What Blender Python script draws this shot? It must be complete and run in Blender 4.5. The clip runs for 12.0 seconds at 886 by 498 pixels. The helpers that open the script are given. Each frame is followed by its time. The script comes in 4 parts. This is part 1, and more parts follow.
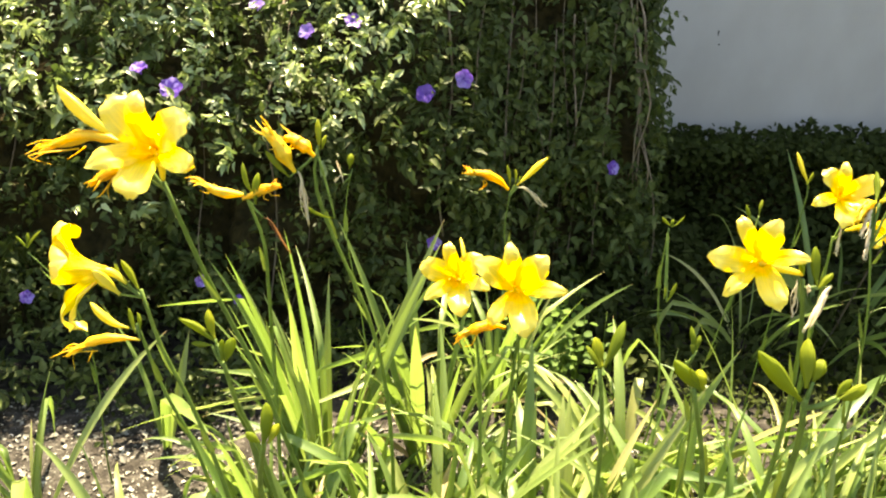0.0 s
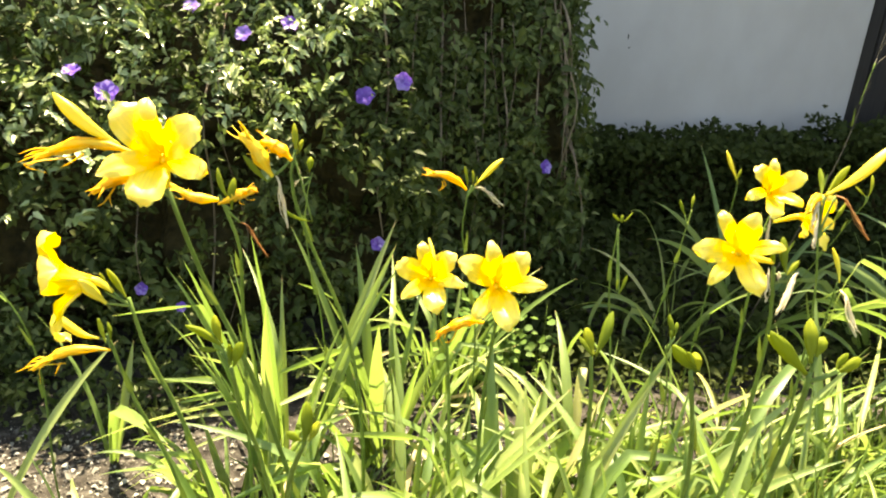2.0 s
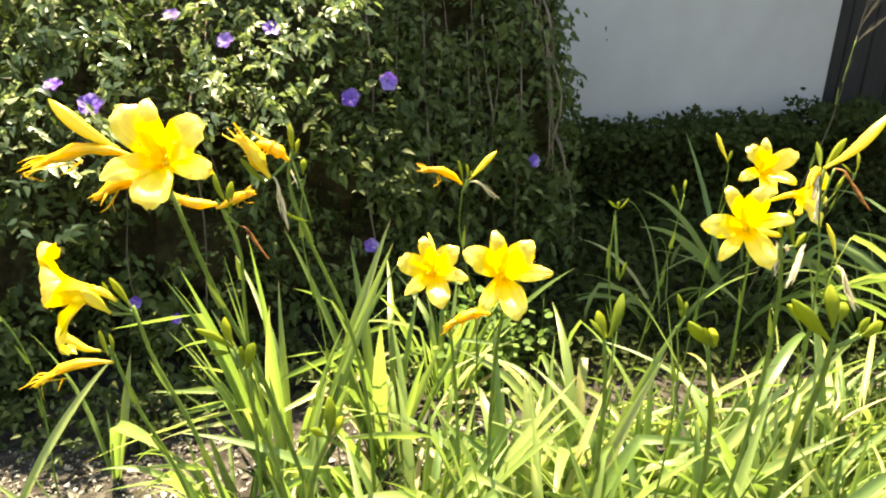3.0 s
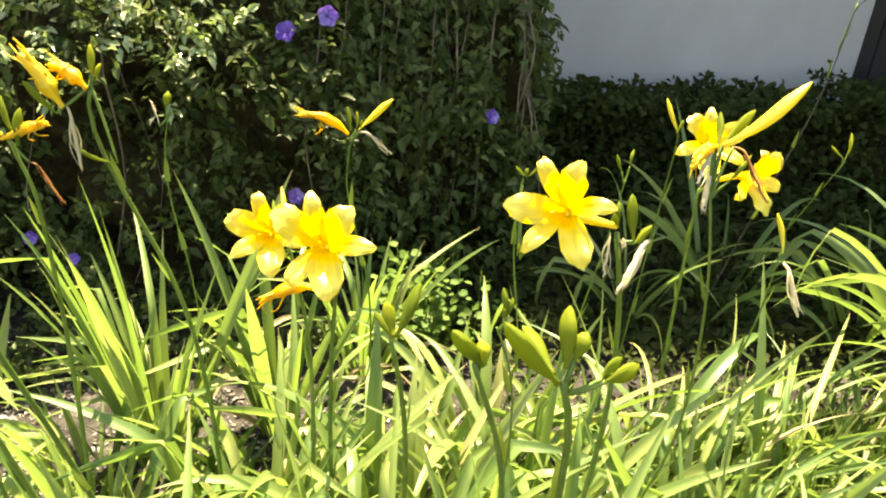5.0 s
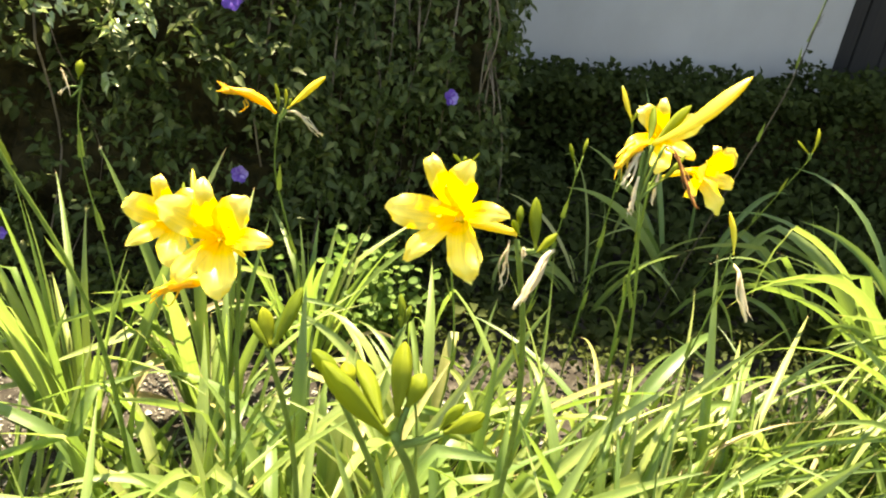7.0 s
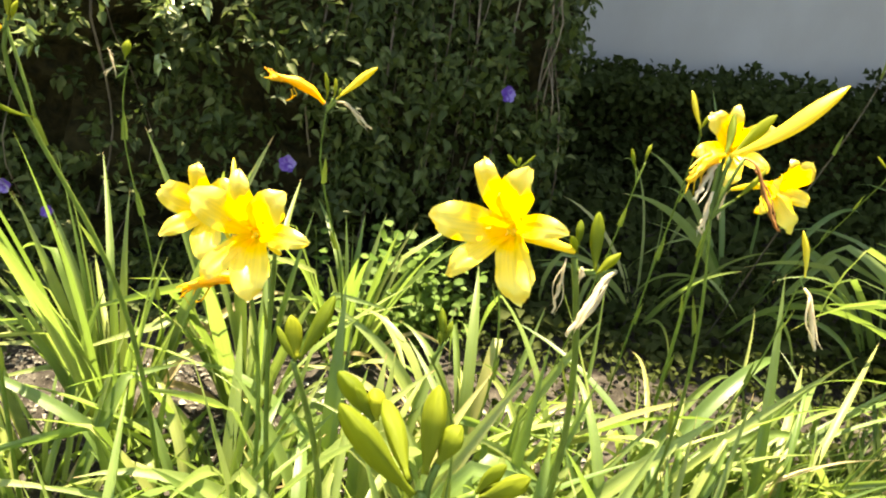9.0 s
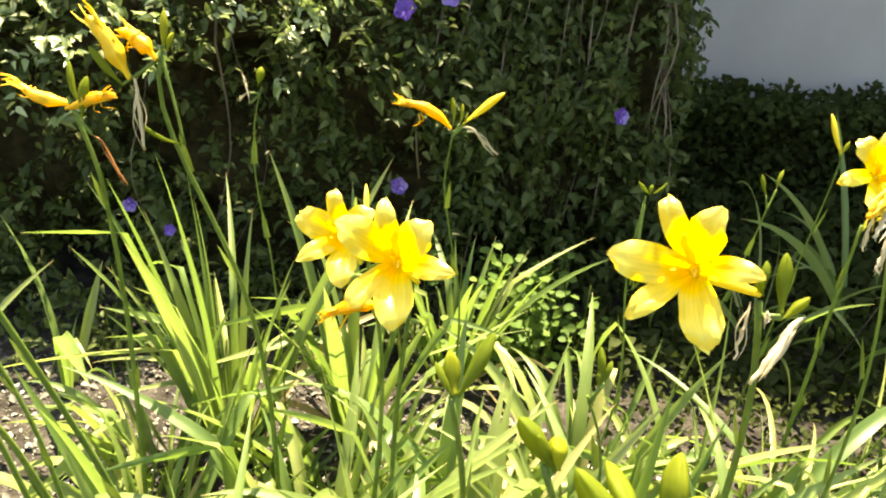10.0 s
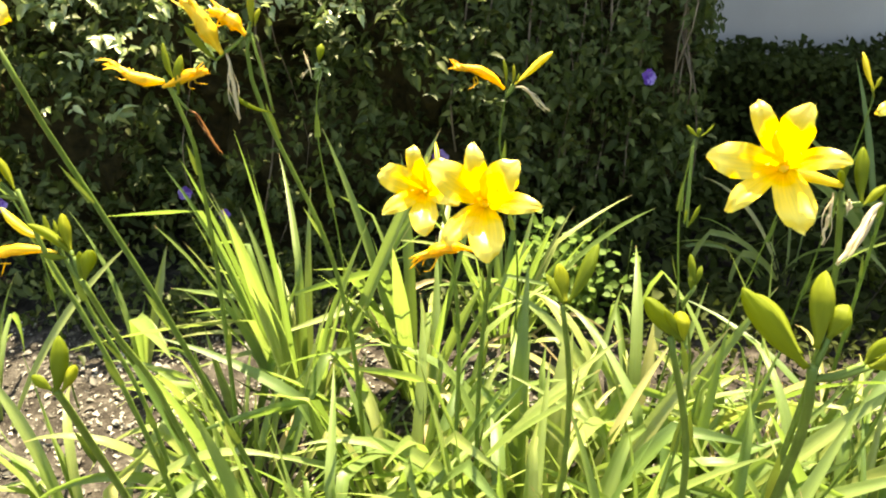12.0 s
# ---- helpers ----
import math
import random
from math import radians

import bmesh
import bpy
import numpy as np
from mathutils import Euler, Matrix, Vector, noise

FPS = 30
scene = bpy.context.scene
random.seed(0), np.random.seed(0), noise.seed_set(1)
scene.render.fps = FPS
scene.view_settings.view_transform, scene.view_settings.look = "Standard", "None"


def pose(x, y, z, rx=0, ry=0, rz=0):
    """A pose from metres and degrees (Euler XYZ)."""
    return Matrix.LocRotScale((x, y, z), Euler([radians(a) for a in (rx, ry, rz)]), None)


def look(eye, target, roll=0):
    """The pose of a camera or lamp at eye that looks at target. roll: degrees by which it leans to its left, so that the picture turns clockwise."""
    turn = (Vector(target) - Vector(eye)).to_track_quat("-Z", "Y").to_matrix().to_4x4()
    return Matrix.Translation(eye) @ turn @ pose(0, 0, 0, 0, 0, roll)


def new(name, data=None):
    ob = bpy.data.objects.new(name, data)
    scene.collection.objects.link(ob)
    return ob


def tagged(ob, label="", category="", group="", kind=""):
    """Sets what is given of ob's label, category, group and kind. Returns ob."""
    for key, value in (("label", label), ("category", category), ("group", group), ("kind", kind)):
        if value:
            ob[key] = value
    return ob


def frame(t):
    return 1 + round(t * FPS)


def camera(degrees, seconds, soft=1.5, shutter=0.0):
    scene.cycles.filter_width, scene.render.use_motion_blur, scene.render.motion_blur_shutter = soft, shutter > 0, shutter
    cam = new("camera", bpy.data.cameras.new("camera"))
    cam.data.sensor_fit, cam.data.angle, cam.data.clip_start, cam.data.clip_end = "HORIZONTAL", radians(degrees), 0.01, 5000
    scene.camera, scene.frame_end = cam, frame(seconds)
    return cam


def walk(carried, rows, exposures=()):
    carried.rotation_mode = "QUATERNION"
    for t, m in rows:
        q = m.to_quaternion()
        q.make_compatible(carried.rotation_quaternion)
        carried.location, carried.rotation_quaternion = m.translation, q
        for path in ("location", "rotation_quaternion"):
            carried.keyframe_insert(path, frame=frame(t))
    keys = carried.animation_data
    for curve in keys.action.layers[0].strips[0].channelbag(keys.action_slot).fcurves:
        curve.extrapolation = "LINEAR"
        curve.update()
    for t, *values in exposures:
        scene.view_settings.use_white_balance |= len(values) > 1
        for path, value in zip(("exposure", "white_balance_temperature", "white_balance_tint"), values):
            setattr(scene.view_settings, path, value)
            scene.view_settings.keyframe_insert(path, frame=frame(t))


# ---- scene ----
cam = camera(58.8, 12.0, soft=2.1)

PATH = [
    (0, (0.000, 0.000, 1.220), (0.000, 1.854, 0.471), 3.5),
    (0.5, (-0.029, -0.019, 1.228), (0.024, 1.847, 0.510), 3.5),
    (1, (-0.075, -0.029, 1.231), (0.079, 1.833, 0.518), 3.7),
    (1.5, (-0.096, -0.037, 1.229), (0.151, 1.814, 0.514), 5.3),
    (2, (-0.120, -0.030, 1.225), (0.129, 1.814, 0.493), 4.8),
    (2.5, (-0.143, -0.027, 1.221), (0.141, 1.818, 0.502), 3.3),
    (3, (-0.149, -0.026, 1.206), (0.142, 1.816, 0.485), 2.3),
    (3.5, (-0.097, -0.013, 1.217), (0.190, 1.836, 0.511), 2.7),
    (3.7, (-0.048, -0.004, 1.218), (0.210, 1.842, 0.492), 3.4),
    (5.3, (0.178, 0.156, 1.162), (0.362, 1.947, 0.291), 6.1),
    (5.5, (0.180, 0.163, 1.167), (0.362, 1.940, 0.268), 6.4),
    (6, (0.211, 0.184, 1.160), (0.411, 1.950, 0.241), 6.1),
    (6.5, (0.241, 0.219, 1.162), (0.456, 1.995, 0.270), 7.5),
    (6.7, (0.249, 0.212, 1.165), (0.483, 1.991, 0.283), 8.1),
    (8.3, (0.304, 0.257, 1.165), (0.478, 2.028, 0.253), 9.8),
    (8.5, (0.293, 0.270, 1.157), (0.450, 2.047, 0.252), 9.8),
    (9, (0.268, 0.280, 1.147), (0.379, 2.056, 0.235), 9.6),
    (9.5, (0.248, 0.290, 1.157), (0.220, 2.069, 0.244), 8.4),
    (10, (0.202, 0.299, 1.143), (0.098, 2.081, 0.242), 7.5),
    (10.5, (0.205, 0.288, 1.147), (0.061, 2.062, 0.234), 6.4),
    (11, (0.196, 0.273, 1.145), (0.066, 2.038, 0.214), 5.8),
    (11.5, (0.163, 0.234, 1.133), (0.057, 2.000, 0.200), 4.0),
    (12, (0.127, 0.196, 1.119), (-0.000, 1.966, 0.195), 3.3),
]
walk(cam, [(t, look(eye, target, roll)) for t, eye, target, roll in PATH],
     exposures=[(0.0, 2.74, 8900, 10), (2.5, 2.83, 8900, 10), (6.5, 2.80, 8900, 10), (12.0, 2.72, 8900, 10)])

# ---- world, sun and exposure ----
SUN_ELEVATION, SUN_AZIMUTH = 68.0, 4.0          # degrees above the horizon; degrees to the left of +y
world = bpy.data.worlds.new("world")
scene.world = world
world.use_nodes = True
wn = world.node_tree.nodes
sky = wn.new("ShaderNodeTexSky")
sky.sky_type = "NISHITA"
sky.sun_disc = False
sky.sun_elevation = radians(SUN_ELEVATION)
sky.sun_rotation = radians(-SUN_AZIMUTH)
wn["Background"].inputs["Strength"].default_value = 0.100
world.node_tree.links.new(sky.outputs["Color"], wn["Background"].inputs["Color"])
sun = new("sun", bpy.data.lights.new("sun", "SUN"))
sun.data.energy, sun.data.angle, sun.data.color = 4.5, radians(0.53), (1.0, 0.95, 0.86)
sun.matrix_world = look((-4 * math.sin(radians(SUN_AZIMUTH)) * math.cos(radians(SUN_ELEVATION)),
                         4 * math.cos(radians(SUN_AZIMUTH)) * math.cos(radians(SUN_ELEVATION)),
                         4 * math.sin(radians(SUN_ELEVATION))), (0, 0, 0))

# ---- materials ----


def ramp(nt, stops, fac):
    n = nt.nodes.new("ShaderNodeValToRGB")
    while len(n.color_ramp.elements) < len(stops):
        n.color_ramp.elements.new(0.5)
    for e, (p, c) in zip(n.color_ramp.elements, stops):
        e.position, e.color = p, (*c, 1)
    nt.links.new(fac, n.inputs["Fac"])
    return n.outputs["Color"]


def noise_node(nt, scale, detail=4.0, stretch=None, source="Object"):
    co = nt.nodes.new("ShaderNodeTexCoord").outputs[source]
    if stretch:
        mp = nt.nodes.new("ShaderNodeMapping")
        mp.inputs["Scale"].default_value = stretch
        nt.links.new(co, mp.inputs["Vector"])
        co = mp.outputs["Vector"]
    n = nt.nodes.new("ShaderNodeTexNoise")
    n.inputs["Scale"].default_value, n.inputs["Detail"].default_value = scale, detail
    nt.links.new(co, n.inputs["Vector"])
    return n.outputs["Fac"]


def mixed(nt, a, b, fac, mode="MIX"):
    n = nt.nodes.new("ShaderNodeMix")
    n.data_type, n.blend_type = "RGBA", mode
    for sock, v in ((n.inputs[6], a), (n.inputs[7], b), (n.inputs[0], fac)):
        if isinstance(v, (tuple, float, int)):
            sock.default_value = (*v, 1) if isinstance(v, tuple) else v
        else:
            nt.links.new(v, sock)
    return n.outputs[2]


def bump(nt, height, strength, distance=0.002):
    n = nt.nodes.new("ShaderNodeBump")
    n.inputs["Strength"].default_value, n.inputs["Distance"].default_value = strength, distance
    nt.links.new(height, n.inputs["Height"])
    return n.outputs["Normal"]


def base(name):
    m = bpy.data.materials.new(name)
    m.use_nodes = True
    return m, m.node_tree, m.node_tree.nodes["Principled BSDF"]


def leafy(name, stops, through_colour, share, rough, random_by="object", streak=None, tip=None, spec=0.5, end=None, relief=0.35, pure=0.6):
    """A thin plant part: a coloured face with fine veins, and light that comes through it."""
    m, nt, p = base(name)
    if random_by == "object":
        rnd = nt.nodes.new("ShaderNodeObjectInfo").outputs["Random"]
    else:
        rnd = nt.nodes.new("ShaderNodeNewGeometry").outputs["Random Per Island"]
    col = ramp(nt, stops, rnd)
    vein = noise_node(nt, 1.0, 3, streak, "UV") if streak else noise_node(nt, 60, 3)
    col = mixed(nt, col, ramp(nt, [(0.3, (0.72, 0.74, 0.7)), (0.7, (1.25, 1.22, 1.2))], vein), 0.8, "MULTIPLY")
    blotch = noise_node(nt, 9, 3)
    col = mixed(nt, col, ramp(nt, [(0.35, (0.85, 0.88, 0.85)), (0.65, (1.12, 1.08, 1.0))], blotch), 1.0, "MULTIPLY")
    if tip:
        uv = nt.nodes.new("ShaderNodeSeparateXYZ")
        nt.links.new(nt.nodes.new("ShaderNodeTexCoord").outputs["UV"], uv.inputs[0])
        add = nt.nodes.new("ShaderNodeMath")
        add.operation = "MULTIPLY_ADD"
        nt.links.new(rnd, add.inputs[0])
        add.inputs[1].default_value = 0.03
        nt.links.new(uv.outputs["Y"], add.inputs[2])
        dry = ramp(nt, [(0.99, (0, 0, 0)), (1.0, (1, 1, 1))], add.outputs[0])
        col = mixed(nt, col, tip, dry)
    if end:
        uv = nt.nodes.new("ShaderNodeSeparateXYZ")
        nt.links.new(nt.nodes.new("ShaderNodeTexCoord").outputs["UV"], uv.inputs[0])
        col = mixed(nt, col, end, ramp(nt, [(0.56, (0, 0, 0)), (0.96, (1, 1, 1))], uv.outputs["Y"]))
    nt.links.new(col, p.inputs["Base Color"])
    p.inputs["Roughness"].default_value = rough
    p.inputs["Specular IOR Level"].default_value = spec
    nt.links.new(bump(nt, vein, relief, 0.001), p.inputs["Normal"])
    tr = nt.nodes.new("ShaderNodeBsdfTranslucent")
    nt.links.new(mixed(nt, col, through_colour, pure), tr.inputs["Color"])
    mx = nt.nodes.new("ShaderNodeMixShader")
    mx.inputs[0].default_value = share
    nt.links.new(p.outputs[0], mx.inputs[1])
    nt.links.new(tr.outputs[0], mx.inputs[2])
    nt.links.new(mx.outputs[0], nt.nodes["Material Output"].inputs["Surface"])
    return m


STRAP = leafy("strap leaf", [(0.0, (0.100, 0.172, 0.050)), (0.45, (0.172, 0.246, 0.072)), (0.93, (0.270, 0.322, 0.108)), (1.0, (0.38, 0.36, 0.15))],
              (0.285, 0.45, 0.06), 0.42, 0.42, streak=(24, 1.2, 1), spec=0.42, tip=(0.42, 0.30, 0.13))
STRAW = leafy("dead strap leaf", [(0.0, (0.42, 0.33, 0.17)), (1.0, (0.56, 0.47, 0.28))], (0.5, 0.4, 0.2), 0.3, 0.6, streak=(30, 1, 1))
STEM = leafy("scape stem", [(0.0, (0.09, 0.15, 0.028)), (1.0, (0.14, 0.21, 0.04))], (0.24, 0.3, 0.03), 0.15, 0.5, spec=0.25)
BUD = leafy("green bud", [(0.0, (0.13, 0.18, 0.018)), (0.6, (0.19, 0.235, 0.022)), (1.0, (0.30, 0.32, 0.030))], (0.42, 0.48, 0.02), 0.45, 0.6, streak=(9, 1.6, 1), spec=0.12, relief=1.0)
RIPE = leafy("ripe yellow bud", [(0.0, (0.66, 0.60, 0.05)), (1.0, (0.76, 0.66, 0.06))], (0.85, 0.68, 0.02), 0.35, 0.42, streak=(5, 0.7, 1))
# end pales the tips: their own tone, plus sunlight put into the colour
PETAL = leafy("yellow petal, sunlight in its ends", [(0.0, (0.90, 0.66, 0.010)), (1.0, (0.93, 0.72, 0.018))], (0.97, 0.64, 0.0), 0.33, 0.42, streak=(16, 1.2, 1), spec=0.8, end=(0.97, 0.83, 0.13), relief=0.14, pure=1.0)
ANTHER = leafy("stamen", [(0.0, (0.80, 0.50, 0.03)), (1.0, (0.85, 0.60, 0.05))], (0.9, 0.6, 0.0), 0.3, 0.5)
WILTED = leafy("wilted petal", [(0.0, (0.86, 0.54, 0.02)), (0.5, (0.88, 0.62, 0.03)), (1.0, (0.86, 0.70, 0.05))], (0.97, 0.62, 0.0), 0.42, 0.5, streak=(14, 1, 1))
DRIED = leafy("dried petal", [(0.0, (0.50, 0.34, 0.16)), (0.10, (0.72, 0.64, 0.46)), (1.0, (0.80, 0.74, 0.56))], (0.85, 0.76, 0.52), 0.5, 0.55, streak=(14, 1, 1))
HEDGE = leafy("hedge leaf", [(0.0, (0.033, 0.047, 0.013)), (0.4, (0.052, 0.073, 0.019)), (0.8, (0.075, 0.098, 0.028)), (1.0, (0.115, 0.130, 0.046))],
              (0.11, 0.19, 0.035), 0.20, 0.5, "island", spec=0.16)
# paler copy of the hedge leaf, with the sunlight put into its colour
LIT_LEAF = leafy("hedge leaf, sunlight in colour", [(0.0, (0.15, 0.22, 0.07)), (0.6, (0.26, 0.32, 0.12)), (1.0, (0.42, 0.45, 0.24))],
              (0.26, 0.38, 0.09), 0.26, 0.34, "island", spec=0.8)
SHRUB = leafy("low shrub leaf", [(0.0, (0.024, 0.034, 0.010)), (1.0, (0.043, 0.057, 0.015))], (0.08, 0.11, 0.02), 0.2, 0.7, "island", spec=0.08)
# green darkened to carry the shade of the gaps between the clumps
SHADE_GRASS = leafy("grass blade, shade in colour", [(0.0, (0.035, 0.070, 0.018)), (0.6, (0.065, 0.110, 0.030)), (1.0, (0.13, 0.17, 0.055))], (0.13, 0.22, 0.03), 0.30, 0.45, "island", spec=0.3)
WEED = leafy("weed leaf", [(0.0, (0.05, 0.105, 0.018)), (1.0, (0.11, 0.18, 0.036))], (0.20, 0.33, 0.04), 0.3, 0.6, "island", spec=0.15)
BROWN = leafy("withered brown petal", [(0.0, (0.24, 0.09, 0.02)), (1.0, (0.36, 0.16, 0.03))], (0.45, 0.15, 0.02), 0.3, 0.6, streak=(14, 1, 1))
VIOLET = leafy("violet petal", [(0.0, (0.10, 0.03, 0.34)), (0.5, (0.15, 0.06, 0.44)), (1.0, (0.34, 0.25, 0.64))], (0.28, 0.12, 0.7), 0.4, 0.5)


def twig_material(name, a, b):
    m, nt, p = base(name)
    n = noise_node(nt, 35, 4, (1, 1, 0.3))
    nt.links.new(ramp(nt, [(0.3, a), (0.7, b)], n), p.inputs["Base Color"])
    p.inputs["Roughness"].default_value = 0.8
    nt.links.new(bump(nt, n, 0.5), p.inputs["Normal"])
    return m


# Dark brown colour stands in for the shade deep among the leaves.
def shade_core_material():
    m, nt, p = base("dark core, shade in colour")
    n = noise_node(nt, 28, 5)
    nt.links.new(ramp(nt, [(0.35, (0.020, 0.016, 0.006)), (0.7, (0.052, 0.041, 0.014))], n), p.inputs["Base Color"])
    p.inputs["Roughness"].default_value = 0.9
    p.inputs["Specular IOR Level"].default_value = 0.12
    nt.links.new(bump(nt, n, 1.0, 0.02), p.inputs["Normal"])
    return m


def soil_material():
    m, nt, p = base("dry soil")
    big, mid, fine = noise_node(nt, 2.2, 4), noise_node(nt, 26, 6), noise_node(nt, 170, 4)
    col = ramp(nt, [(0.3, (0.016, 0.014, 0.0115)), (0.5, (0.036, 0.033, 0.027)), (0.72, (0.080, 0.075, 0.063))], mid)
    col = mixed(nt, col, ramp(nt, [(0.3, (0.75, 0.73, 0.72)), (0.7, (1.15, 1.12, 1.08))], big), 1.0, "MULTIPLY")
    col = mixed(nt, col, ramp(nt, [(0.35, (0.7, 0.7, 0.7)), (0.62, (1.15, 1.15, 1.15)), (0.72, (1.7, 1.65, 1.55))], fine), 1.0, "MULTIPLY")
    nt.links.new(col, p.inputs["Base Color"])
    p.inputs["Roughness"].default_value = 0.95
    p.inputs["Specular IOR Level"].default_value = 0.12
    nt.links.new(bump(nt, mixed(nt, mid, fine, 0.45), 0.9, 0.012), p.inputs["Normal"])
    return m


def litter_material():
    m, nt, p = base("leaf litter")
    rnd = nt.nodes.new("ShaderNodeNewGeometry").outputs["Random Per Island"]
    col = ramp(nt, [(0.0, (0.05, 0.04, 0.03)), (0.5, (0.122, 0.116, 0.092)), (0.75, (0.20, 0.195, 0.16)), (1.0, (0.37, 0.36, 0.30))], rnd)
    col = mixed(nt, col, ramp(nt, [(0.3, (0.7, 0.7, 0.7)), (0.7, (1.2, 1.2, 1.2))], noise_node(nt, 90, 3)), 1.0, "MULTIPLY")
    nt.links.new(col, p.inputs["Base Color"])
    p.inputs["Roughness"].default_value = 0.85
    return m


def plaster_material():
    m, nt, p = base("white plaster")
    big, fine = noise_node(nt, 1.3, 5, (1, 1, 0.45)), noise_node(nt, 140, 4)
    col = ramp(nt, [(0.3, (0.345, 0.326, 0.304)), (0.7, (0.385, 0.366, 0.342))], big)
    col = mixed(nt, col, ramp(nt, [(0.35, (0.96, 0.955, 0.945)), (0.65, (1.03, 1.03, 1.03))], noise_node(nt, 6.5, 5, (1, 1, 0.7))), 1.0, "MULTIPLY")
    nt.links.new(col, p.inputs["Base Color"])
    p.inputs["Roughness"].default_value = 0.85
    nt.links.new(bump(nt, fine, 0.25, 0.004), p.inputs["Normal"])
    return m


def timber_material(name, a, b):
    m, nt, p = base(name)
    n = noise_node(nt, 8, 6, (6, 6, 0.5))
    nt.links.new(ramp(nt, [(0.3, a), (0.7, b)], n), p.inputs["Base Color"])
    p.inputs["Roughness"].default_value = 0.7
    nt.links.new(bump(nt, n, 0.4, 0.004), p.inputs["Normal"])
    return m


TWIG = twig_material("dry twig", (0.07, 0.05, 0.03), (0.19, 0.145, 0.09))
STALK = twig_material("old dark stalk", (0.020, 0.018, 0.010), (0.055, 0.048, 0.028))
SHADE_CORE, SOIL, LITTER, PLASTER = shade_core_material(), soil_material(), litter_material(), plaster_material()
TIMBER = timber_material("dark stained timber", (0.010, 0.008, 0.007), (0.022, 0.018, 0.014))
EAVES = timber_material("weathered roof board", (0.12, 0.09, 0.07), (0.2, 0.16, 0.13))

# ---- mesh building ----


def mesh_of(name, verts, faces, material, uvs=None, smooth=True):
    me = bpy.data.meshes.new(name)
    me.from_pydata([tuple(v) for v in verts], [], faces)
    if uvs is not None:
        layer = me.uv_layers.new(name="UVMap")
        loops = np.empty(len(me.loops), dtype=np.int32)
        me.loops.foreach_get("vertex_index", loops)
        layer.data.foreach_set("uv", np.asarray(uvs, dtype=np.float32)[loops].ravel())
    me.materials.append(material)
    if smooth:
        me.polygons.foreach_set("use_smooth", [True] * len(me.polygons))
    me.update()
    return me


def tube_mesh(name, made, material):
    return mesh_of(name, made[0], made[1], material, made[2])


def part(name, me, parent=None, label=""):
    ob = new(name, me)
    if parent:
        ob.parent = parent
    if label:
        ob["label"] = label
    return ob


def grid_faces(rows, cols, start=0, wrap=False):
    faces = []
    for i in range(rows - 1):
        for j in range(cols if wrap else cols - 1):
            k = (j + 1) % cols
            faces.append((start + i * cols + j, start + i * cols + k, start + (i + 1) * cols + k, start + (i + 1) * cols + j))
    return faces


def spline(points, n):
    """n points along a smooth curve through the given ones."""
    p = np.array(points, float)
    if len(p) == 2:
        return p[0] + (p[1] - p[0]) * np.linspace(0, 1, n)[:, None]
    d = np.r_[0, np.cumsum(np.linalg.norm(np.diff(p, axis=0), axis=1))]
    slope = np.gradient(p, d, axis=0)
    s = np.linspace(0, d[-1], n)
    i = np.clip(np.searchsorted(d, s, side="right") - 1, 0, len(d) - 2)
    h = (d[i + 1] - d[i])[:, None]
    t = (s[:, None] - d[i][:, None]) / h
    return ((2 * t**3 - 3 * t**2 + 1) * p[i] + (t**3 - 2 * t**2 + t) * h * slope[i]
            + (-2 * t**3 + 3 * t**2) * p[i + 1] + (t**3 - t**2) * h * slope[i + 1])


def frames_along(curve):
    t = np.gradient(curve, axis=0)
    t /= np.linalg.norm(t, axis=1)[:, None] + 1e-9
    side = np.cross(t, (0.31, 0.9, 0.2))
    side /= np.linalg.norm(side, axis=1)[:, None] + 1e-9
    return t, side, np.cross(t, side)


def tube(points, radii, n=10, sides=6, ridges=0.0, wob=0.0, seed=0):
    """Vertices, faces and uvs of a tube along a smooth curve, with its ends closed."""
    rng = np.random.default_rng(seed)
    c = spline(points, n)
    if wob:
        c = c + rng.normal(0, wob, c.shape) * np.linspace(0, 1, n)[:, None]
    r = np.interp(np.linspace(0, 1, n), np.linspace(0, 1, len(radii)), radii)
    _, a, b = frames_along(c)
    verts, uvs = [], []
    for i in range(n):
        for j in range(sides):
            w = 2 * math.pi * j / sides
            k = r[i] * (1 + ridges * (1 if j % 2 else -1))
            verts.append(c[i] + k * (math.cos(w) * a[i] + math.sin(w) * b[i]))
            uvs.append((j / sides, i / (n - 1)))
    faces = grid_faces(n, sides, wrap=True)
    faces += [tuple(range(sides))[::-1], tuple(range((n - 1) * sides, n * sides))]
    return verts, faces, uvs


def joined(pieces):
    verts, faces, uvs = [], [], []
    for v, f, u in pieces:
        o = len(verts)
        verts += list(v)
        uvs += list(u)
        faces += [tuple(i + o for i in q) for q in f]
    return verts, faces, uvs


